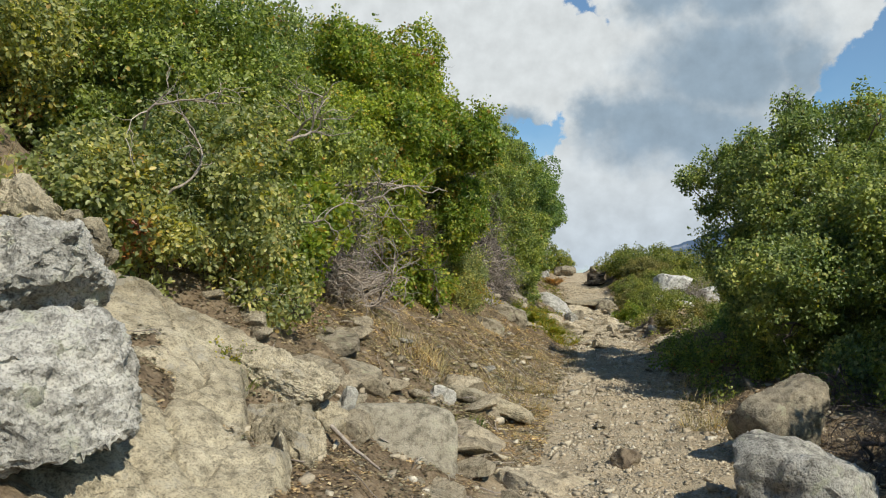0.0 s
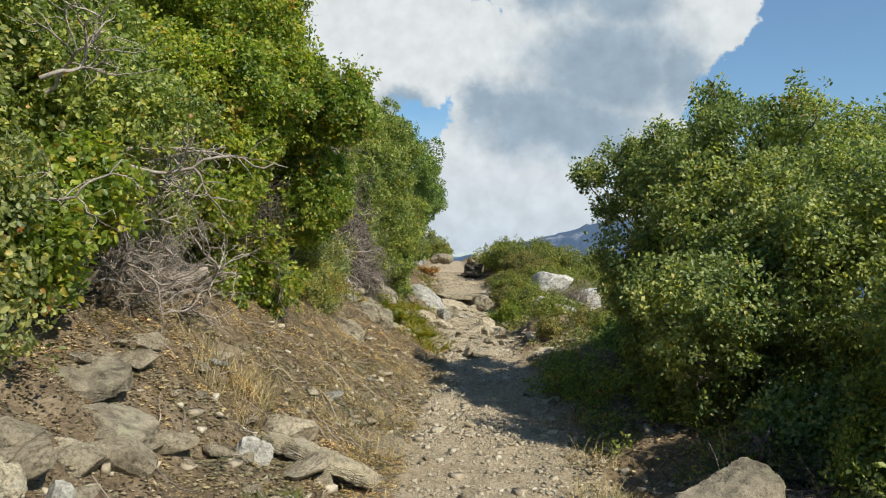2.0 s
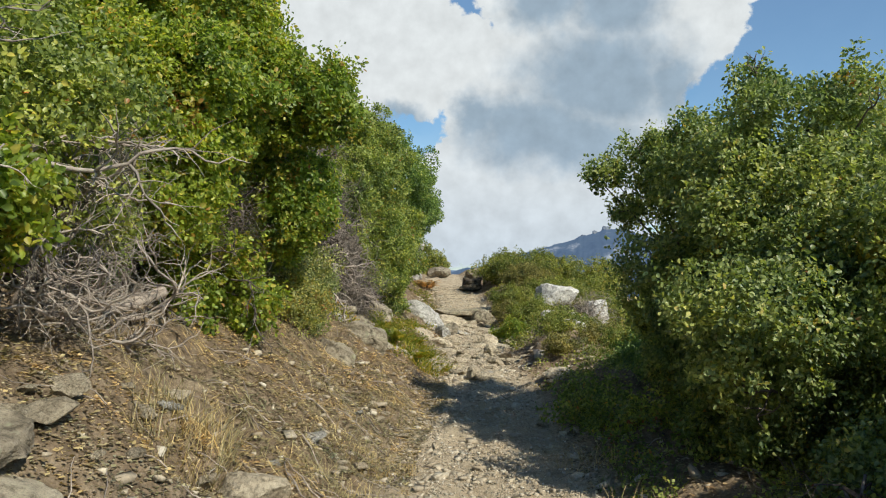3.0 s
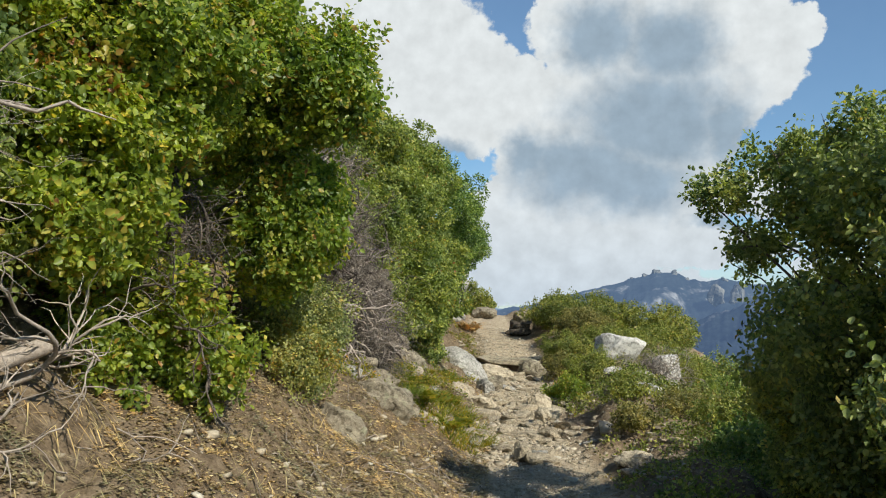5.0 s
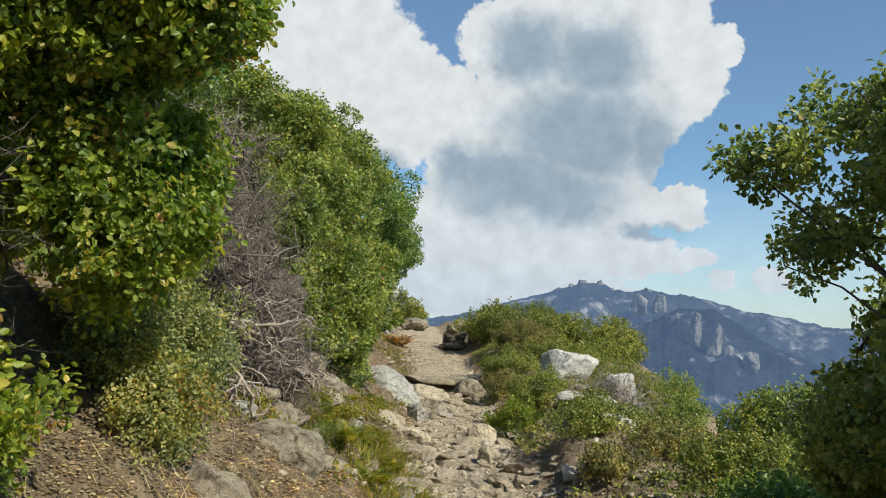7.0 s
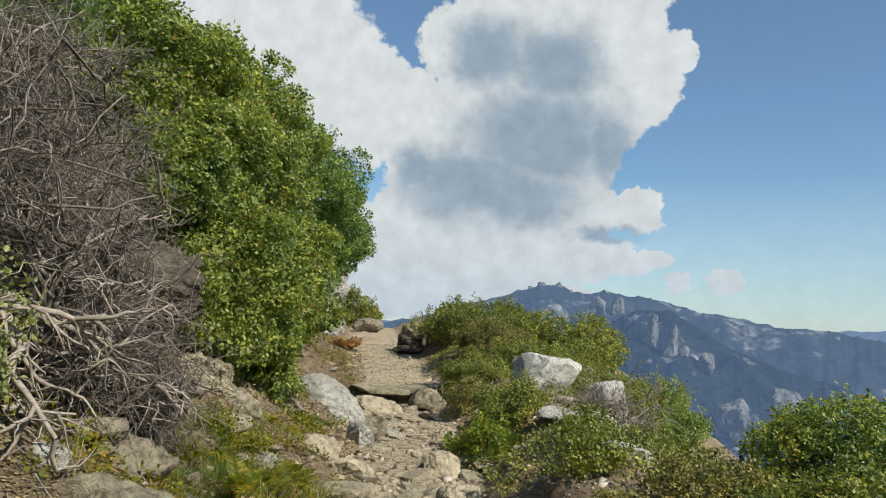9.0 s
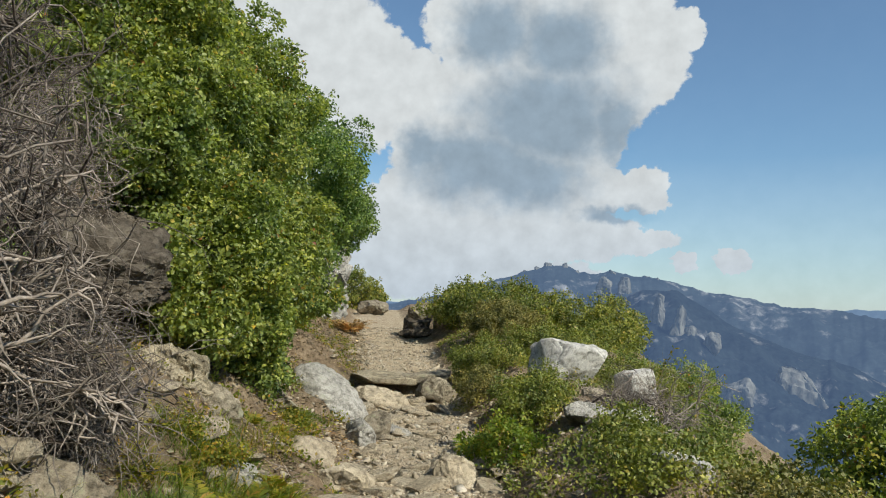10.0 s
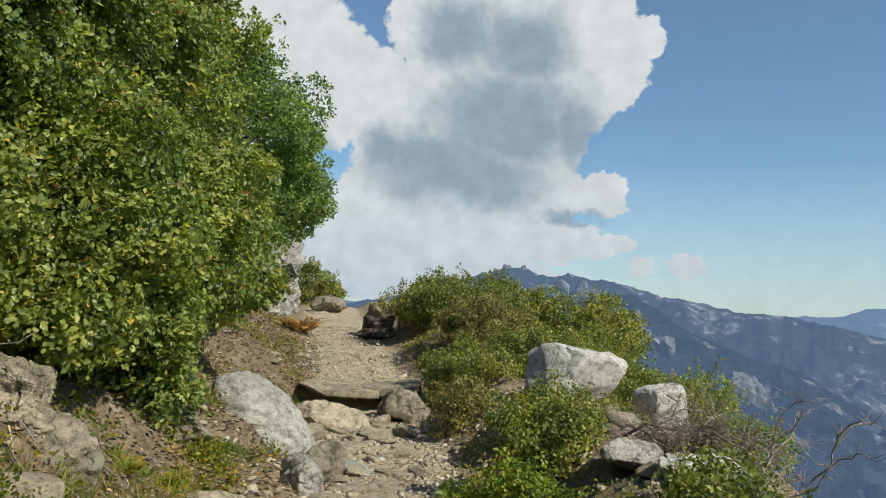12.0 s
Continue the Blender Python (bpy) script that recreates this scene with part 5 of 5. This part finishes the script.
def fern(x, y, fronds, length, material, label):
    """A clump of arching fronds with paired leaflets."""
    o = np.array([x, y, ground_z(x, y) - 0.01])
    ob = tagged(new("fern"), label, "fern", "ferns on the bank")
    ob.location = o
    st = Tubes(3)
    P, A, N, L = [], [], [], []
    for _ in range(fronds):
        a = rng.uniform(0, 2 * math.pi)
        d = np.array([math.cos(a), math.sin(a), rng.uniform(0.9, 2.0)])
        ln = length * rng.uniform(0.6, 1.2)
        pts, q, dd = [], rng.normal(size=3) * 0.06 * np.array([1, 1, 0]), unit(d)
        for k in range(12):
            pts.append(q.copy())
            q = q + dd * ln / 11
            dd = unit(dd + np.array([0, 0, -0.13]))
        pts = np.array(pts)
        st.add(pts, 0.004, 0.001)
        t = unit(np.gradient(pts, axis=0))
        s = unit(np.cross(t, np.array([0, 0, 1.0])))
        for k in range(2, 12):
            w = ln * 0.3 * (1 - (k / 12.5) ** 1.5)
            for sg in (-1, 1):
                for h in (0.0, 0.5):
                    c = pts[k] + t[k] * h * ln / 11
                    P.append(c)
                    A.append(unit(s[k] * sg + t[k] * 0.55 + rng.normal(size=3) * 0.12))
                    N.append(np.cross(s[k], t[k]))
                    L.append(w)
    st.make("stalk", material, ob, kind="stuff")
    A, N, L = np.array(A), np.array(N), np.array(L)
    N = unit(N - (N * A).sum(1, keepdims=True) * A)
    v, f = leaf_mesh(np.array(P), A, N, L, L * 0.14, False)
    mesh_object("frond", v, f, material, ob, kind="stuff")
    return ob


for x, y in [(0.1, 15.1), (0.4, 14.7), (0.28, 15.6), (0.45, 14.1), (-0.02, 14.5), (0.12, 16.0), (0.22, 13.5)]:
    fern(x, y, 16, 0.3, FERN, "yellow-green bracken fern at the path's edge")
    tuft("sedge", x + 0.1, y - 0.15, 0.22, 240, 0.4, 0.0045, FERN, "clump of yellowing sedge at the path's edge", "sedge", 0.9, 0.5, "sedge clumps")
for x, y in [(-0.1, 17.3), (0.0, 17.7), (-0.75, 15.8), (-0.3, 15.5), (-0.45, 15.0), (-0.15, 19.3)]:
    fern(x, y, 10, 0.24, FERN, "yellowing bracken fern on the stony bank")
    tuft("sedge", x + 0.12, y + 0.1, 0.2, 160, 0.3, 0.004, FERN, "clump of yellowing sedge on the stony bank", "sedge", 0.8, 0.5, "sedge clumps")
for x, y in [(-0.75, 13.6), (-0.9, 14.4), (-0.5, 14.1), (-0.6, 15.2), (-0.3, 16.5), (0.05, 16.9)]:
    tuft("sedge", x, y, 0.2, 220, 0.32, 0.004, FERN, "clump of yellowing sedge on the stony bank", "sedge", 0.7, 0.55, "sedge clumps")
for x, y in [(0.62, 28.1), (0.78, 28.8), (0.55, 27.5), (0.75, 27.9)]:
    fern(x, y, 18, 0.5, RUST, "rust-brown dead bracken below the rock face")
for x, y, r, n, ln in [(-0.2, 16.3, 0.28, 900, 0.18), (0.22, 18.4, 0.16, 450, 0.14), (-0.1, 15.3, 0.3, 800, 0.2), (0.35, 18.9, 0.14, 300, 0.12), (-1.62, 3.75, 0.16, 260, 0.14), (-0.55, 5.6, 0.16, 260, 0.15), (1.75, 7.9, 0.3, 300, 0.16), (-1.2, 15.6, 0.4, 500, 0.2), (-0.4, 15.9, 0.22, 900, 0.2), (-0.2, 14.6, 0.26, 800, 0.22), (0.2, 18.8, 0.14, 500, 0.15)]:
    tuft("grass_tuft", x, y, r, n, ln, 0.0025, GRASS, "fresh green fine-leaved tuft among stones", droop=0.35, group="grass tufts")
for x, y, r, n, ln in [(1.33, 6.15, 0.2, 260, 0.3), (-1.05, 6.9, 0.3, 320, 0.4), (-1.15, 7.3, 0.3, 260, 0.4), (-0.2, 7.4, 0.3, 260, 0.25), (-0.05, 8.4, 0.3, 260, 0.22), (-2.6, 4.3, 0.3, 400, 0.45), (-2.95, 4.9, 0.35, 350, 0.4), (-3.1, 4.0, 0.4, 350, 0.4), (-0.35, 8.6, 0.3, 200, 0.2), (1.55, 8.6, 0.25, 150, 0.3), (-0.02, 10.2, 0.25, 200, 0.2), (-3.4, 5.6, 0.5, 300, 0.45), (1.5, 7.2, 0.2, 120, 0.35)]:
    tuft("dry_grass", x, y, r, n, ln, 0.0021, STRAW, "tuft of straw-coloured dry grass", droop=0.4, group="dry grass tufts")


def leafy_stalk(x, y, lean, height, label):
    """A thin flowering stalk with small yellowing leaves."""
    o = np.array([x, y, ground_z(x, y)])
    ob = tagged(new("tall_weed"), label, "weed", "tall weeds on the downhill edge")
    ob.location = o
    st = Tubes(4)
    pts, _ = bent((0, 0, 0), lean, height, 12, 0.09)
    st.add(pts, 0.007, 0.003)
    st.make("stalk", STRAW, ob)
    i = rng.integers(3, 13, 60)
    d = unit(rng.normal(size=(60, 3)) + np.array([0, 0, 0.5]))
    v, f = leaf_mesh(pts[i], d, unit(np.cross(d, rng.normal(size=(60, 3)))), rng.uniform(0.03, 0.07, 60), rng.uniform(0.006, 0.012, 60), False)
    mesh_object("foliage", v, f, FERN, ob, kind="stuff")


leafy_stalk(4.15, 19.6, (0.4, 0.0, 0.9), 0.95, "tall thin weed with yellowing leaves beside the pale block")
leafy_stalk(4.55, 19.0, (0.2, 0.1, 0.9), 0.7, "tall thin weed with yellowing leaves on the slope")
leafy_stalk(4.9, 18.0, (-0.3, 0.2, 0.8), 0.8, "bleached thin weed stalk on the slope")


# ---- loose cover of the ground ----
def edges(y):
    c, w, _ = trail(y)
    return c - w, c + w


def cover_leaves(name, n, ys, dl, size, material, label, category):
    y = rng.uniform(*ys, n)
    e, _ = edges(y)
    x = e - rng.uniform(dl[0], dl[1], n) ** 1.0
    keep = fbm(x, y, 0.9, 3, 31) > -0.5
    x, y = x[keep], y[keep]
    p = np.stack([x, y, land(x, y) + rng.uniform(0.001, 0.012, len(x))], -1)
    a = rng.uniform(0, 2 * math.pi, len(x))
    along = unit(np.stack([np.cos(a), np.sin(a), rng.normal(size=len(x)) * 0.15], -1))
    nrm = unit(np.array([0, 0, 1.0]) + rng.normal(size=(len(x), 3)) * 0.28)
    nrm = unit(nrm - (nrm * along).sum(1, keepdims=True) * along)
    L = size * rng.uniform(0.5, 1.3, len(x))
    v, f = leaf_mesh(p, along, nrm, L, L * 0.33, False)
    return mesh_object(name, v, f, material, None, False, label=label, category=category, kind="stuff")


cover_leaves("leaf_litter", 130000, (2.5, 13.5), (-0.1, 2.8), 0.023, LITTER, "brown fallen oak leaves covering the bank", "leaf litter")
cover_leaves("bracken_litter", 30000, (5.5, 13.2), (-0.1, 2.0), 0.03, STRAW, "yellowish broken bracken strewn over the bank", "leaf litter")
cover_leaves("leaf_litter", 40000, (13.5, 28), (-0.1, 2.2), 0.045, LITTER, "brown fallen leaves among stones on the bank", "leaf litter")


cover_leaves("leaf_litter", 22000, (3, 12.5), (-3.4, -1.3), 0.032, LITTER, "brown fallen leaves under the live oak", "leaf litter")


def low_herbs(name, n, xs, ys, keep_fn, material, size, height, label, category):
    """Knee-low growth over a stretch of ground, in patches."""
    x, y = rng.uniform(*xs, n), rng.uniform(*ys, n)
    k = keep_fn(x, y)
    x, y = x[k], y[k]
    h = height * (0.25 + np.clip(fbm(x, y, 1.4, 3, 77) + 0.35, 0, 1)) * rng.uniform(0.2, 1.0, len(x))
    p = np.stack([x, y, land(x, y) + h], -1)
    d = unit(np.array([0, 0, 1.0]) + rng.normal(size=(len(x), 3)) * 0.45)
    v, f = cluster_leaves(p, d, 9, size, 0.07, False)
    return mesh_object(name, v, f, material, None, False, label=label, category=category, kind="stuff")


def patches(scale, level, seed, dr0, dr1):
    def inside(x, y):
        c, w, _ = trail(y)
        dr = x - c - w
        bare = ((x - 3.4) / 0.75) ** 2 + ((y - 17.7) / 1.4) ** 2 < 1
        return (fbm(x, y, scale, 3, seed) > level) & (dr > dr0) & (dr < dr1) & ~bare
    return inside


low_herbs("low_heath", 13000, (1.4, 8), (11.5, 26), patches(0.9, -0.12, 51, 0.25, 6), LEAF_HEATH, 0.034, 0.15, "low yellow-green heath covering the slope", "heath")
low_herbs("low_heath", 7000, (1.4, 8), (11.5, 26), patches(1.1, 0.05, 52, 0.15, 6), LEAF_HEATH_BROWN, 0.032, 0.2, "low brownish heath covering the slope", "heath")
low_herbs("weeds", 5000, (1.3, 6), (6.6, 12.5), patches(1.2, -0.1, 53, 0.2, 5), LEAF_OAK, 0.03, 0.2, "low green weeds below the oak", "weeds")
low_herbs("weeds", 5500, (-3, 1.6), (13, 28.5), lambda x, y: (fbm(x, y, 1.1, 3, 54) > 0.02) & (x < edges(y)[0] - 0.1), FERN, 0.035, 0.16, "yellow-green weeds among stones on the bank", "weeds")
low_herbs("hillside_scrub", 9000, (-9, -2.2), (1, 30), lambda x, y: (fbm(x, y, 0.8, 3, 55) > -0.1), LEAF_GREY, 0.05, 0.35, "dull green low scrub on the hillside", "scrub")


def lying_straw(n, spots):
    V, F, k = [], [], 0
    for x0, y0, r, ang in spots:
        x, y = x0 + rng.normal(size=n) * r, y0 + rng.normal(size=n) * r
        p = np.stack([x, y, land(x, y) + rng.uniform(0.01, 0.05, n)], -1)
        a = ang + rng.normal(size=n) * 1.0
        gx0 = (land(x + 0.1, y) - land(x - 0.1, y)) / 0.2
        gy0 = (land(x, y + 0.1) - land(x, y - 0.1)) / 0.2
        d = np.stack([np.cos(a), np.sin(a), np.cos(a) * gx0 + np.sin(a) * gy0 + rng.normal(size=n) * 0.25 + 0.1], -1)
        v, f = blades(p, unit(d), rng.uniform(0.06, 0.26, n), rng.uniform(0.0012, 0.0034, n), 0.12)
        V.append(v)
        F.append(f + k)
        k += len(v)
    mesh_object("flattened_straw", np.concatenate(V), np.concatenate(F), STRAW, None, False, label="flattened mats of dry bracken and straw on the bank", category="straw", kind="stuff")


lying_straw(80, [(-1.55, 8.5, 0.2, -0.6), (-1.35, 8.15, 0.2, -0.8), (-1.7, 8.9, 0.2, -0.5), (-1.75, 8.4, 0.2, -0.7), (-1.4, 7.7, 0.22, -0.9), (-1.15, 7.2, 0.2, -0.9)])
lying_straw(150, [(-0.35, 8.0, 0.22, -0.8), (-0.5, 9.0, 0.25, -0.7), (-0.75, 8.5, 0.3, -0.6), (-0.3, 9.6, 0.22, -0.9), (-0.8, 9.8, 0.3, -0.7), (-0.1, 7.2, 0.2, -0.9), (-0.6, 10.6, 0.3, -0.6), (-0.2, 6.6, 0.18, -1.0),
                   (-0.9, 7.4, 0.3, -0.9), (-0.3, 11.2, 0.25, -0.8), (-1.2, 8.0, 0.3, -0.6), (-0.15, 12.3, 0.22, -1.0), (-0.55, 7.8, 0.25, -1.0), (-0.05, 10.6, 0.16, -1.1), (-0.8, 11.3, 0.25, -0.5), (-0.5, 15.8, 0.3, -0.8), (-0.3, 17.0, 0.25, -0.9)])


def fallen_twigs(n):
    tb = Tubes(3)
    for _ in range(n):
        y = rng.uniform(3, 19)
        e, r = edges(y)
        x = e - abs(rng.normal()) * 1.0 if rng.random() < 0.8 else r + abs(rng.normal()) * 0.8
        a = rng.uniform(0, 2 * math.pi)
        pts, _ = bent((x, y, 0), (math.cos(a), math.sin(a), 0), rng.uniform(0.1, 0.5), 5, 0.25)
        pts[:, 2] = land(pts[:, 0], pts[:, 1]) + 0.015 + np.abs(rng.normal()) * 0.02
        w = rng.uniform(0.0025, 0.007)
        tb.add(pts, w, w * 0.4)
    tb.make("fallen_twigs", DEADWOOD, label="scattered grey fallen twigs on the bank", category="twigs", kind="stuff")


fallen_twigs(520)


def gravel(n, ys, spread, size, label):
    """Small broken stones as jittered blocks in one mesh."""
    y = rng.uniform(*ys, n)
    c, w, _ = trail(y)
    x = c + w * rng.uniform(-1, 1, n) * spread * (1 + 0.25 * np.abs(rng.normal(size=n)))
    keep = rng.random(n) < 0.7 + 0.9 * fbm(x, y, 1.6, 3, 41)
    x, y = x[keep], y[keep]
    m = len(x)
    s = size * np.exp(rng.normal(size=m) * 0.5)
    base = np.array([[-1, -1, -1], [1, -1, -1], [1, 1, -1], [-1, 1, -1], [-1, -1, 1], [1, -1, 1], [1, 1, 1], [-1, 1, 1]], float)
    v = base[None] * (1 + rng.uniform(-0.45, 0.25, (m, 8, 3)))
    v = v * (s[:, None] * rng.uniform(0.55, 1.2, (m, 3)) * np.array([1, 1, 0.55]))[:, None]
    a = rng.uniform(0, 2 * math.pi, m)
    ca, sa = np.cos(a)[:, None], np.sin(a)[:, None]
    tilt = rng.normal(size=(m, 1)) * 0.35
    vz = v[..., 2] + v[..., 0] * tilt
    vx, vy = v[..., 0] * ca - v[..., 1] * sa, v[..., 0] * sa + v[..., 1] * ca
    P = np.stack([vx + x[:, None], vy + y[:, None], vz + (land(x, y) + s * 0.2)[:, None]], -1)
    q = np.array([[0, 3, 2, 1], [4, 5, 6, 7], [0, 1, 5, 4], [1, 2, 6, 5], [2, 3, 7, 6], [3, 0, 4, 7]])
    f = (q[None] + (np.arange(m) * 8)[:, None, None]).reshape(-1, 4)
    mesh_object("gravel", P.reshape(-1, 3), f, PEBBLES, None, False, label=label, category="gravel", kind="stuff")


gravel(40000, (1.5, 13.5), 0.95, 0.005, "tan broken gravel strewn over the worn path")
gravel(18000, (13, 30), 1.0, 0.0095, "tan broken gravel on the stony path")
gravel(380, (3, 14), 1.0, 0.016, "larger broken stones on the worn path")
gravel(5000, (2.5, 22), 2.6, 0.015, "small pale stones strewn beside the path")

shapes = []
for k in range(14):
    bm = worn_stone((1.0, 0.85, 0.42), 200 + k, 3, 16, 0.035, 5.0)
    me = bpy.data.meshes.new("stone")
    bm.to_mesh(me)
    bm.free()
    me.materials.append(STONES if k else GRANITE)
    shapes.append(me)


def loose_stone(x, y, s, label, group):
    ob = new("stone", shapes[rng.integers(len(shapes))])
    ob.matrix_world = pose(x, y, ground_z(x, y) + s * 0.12, rng.normal() * 10, rng.normal() * 10, rng.uniform(0, 360)) @ Matrix.Diagonal((s, s * rng.uniform(0.7, 1.1), s * rng.uniform(0.7, 1.2), 1))
    return tagged(ob, label, "stone", group)


for _ in range(50):
    y = rng.uniform(3.5, 14)
    c, w, _z = trail(y)
    loose_stone(c + rng.normal() * w * 0.75, y, float(np.clip(0.05 * np.exp(rng.normal() * 0.45), 0.04, 0.18)), "small angular tan stone on the path", "loose stones on the path")
for _ in range(75):
    y = rng.uniform(13, 22.4)
    c, w, _z = trail(y)
    loose_stone(c + rng.normal() * w * 0.8, y, float(np.clip(0.19 * np.exp(rng.normal() * 0.5), 0.07, 0.5)), "broken tan stone on the rocky path", "broken stones on the path")
plates = []
for k in range(8):
    bm = worn_stone((1.0, 0.75, 0.3), 240 + k, 3, 7, 0.02, 8.0)
    me = bpy.data.meshes.new("flagstone")
    bm.to_mesh(me)
    bm.free()
    me.materials.append(STONES)
    plates.append(me)
for _ in range(26):
    y = rng.uniform(13.2, 16.6)
    loose_stone(edges(y)[0] - rng.uniform(0.1, 1.5), y, float(np.clip(0.2 * np.exp(rng.normal() * 0.4), 0.09, 0.36)), "pale weathered stone lying among sedge on the bank", "stones among the sedge")
for k in range(64):
    y = rng.uniform(14.6, 22.1)
    c, w, _z = trail(y)
    x, d = c + rng.normal() * w * 0.6, float(np.clip(0.34 * np.exp(rng.normal() * 0.35), 0.2, 0.62))
    ob = new("flagstone", plates[k % 8])
    ob.matrix_world = pose(x, y, ground_z(x, y) - 0.01, rng.normal() * 6, rng.normal() * 6, rng.uniform(0, 360)) @ Matrix.Diagonal((d, d, d, 1))
    tagged(ob, "flat angular tan rock plate bedded in the path", "stone", "rock plates in the path")
for _ in range(70):
    y = rng.uniform(3.2, 26)
    e, r = edges(y)
    x = e - abs(rng.normal()) * 0.9
    loose_stone(x, y, float(np.clip(0.11 * np.exp(rng.normal() * 0.5), 0.05, 0.35)), "weathered stone lying on the bank", "stones on the bank")
for _ in range(46):
    y = rng.uniform(3.6, 7.2)
    loose_stone(edges(y)[0] - rng.uniform(0.2, 1.6), y, float(np.clip(0.2 * np.exp(rng.normal() * 0.45), 0.08, 0.45)), "flat tan stone in the rubble below the oak", "rubble stones in the bank")
for _ in range(34):
    x, y = rng.uniform(-2.1, -1.1), rng.uniform(3.95, 4.6)
    loose_stone(x, y, float(np.clip(0.17 * np.exp(rng.normal() * 0.4), 0.08, 0.3)), "flat broken tan stone in the rubble above the outcrop", "rubble stones above the outcrop")
for _ in range(26):
    x, y = rng.uniform(2.8, 3.9), rng.uniform(16.4, 19.0)
    loose_stone(x, y, float(np.clip(0.14 * np.exp(rng.normal() * 0.5), 0.06, 0.35)), "small pale stone among dead heath", "pale stones among the heath")
for _ in range(36):
    y = rng.uniform(11, 22)
    e, r = edges(y)
    loose_stone(r + abs(rng.normal()) * 0.7, y, float(np.clip(0.12 * np.exp(rng.normal() * 0.5), 0.06, 0.35)), "pale stone lying among heath", "stones among the heath")
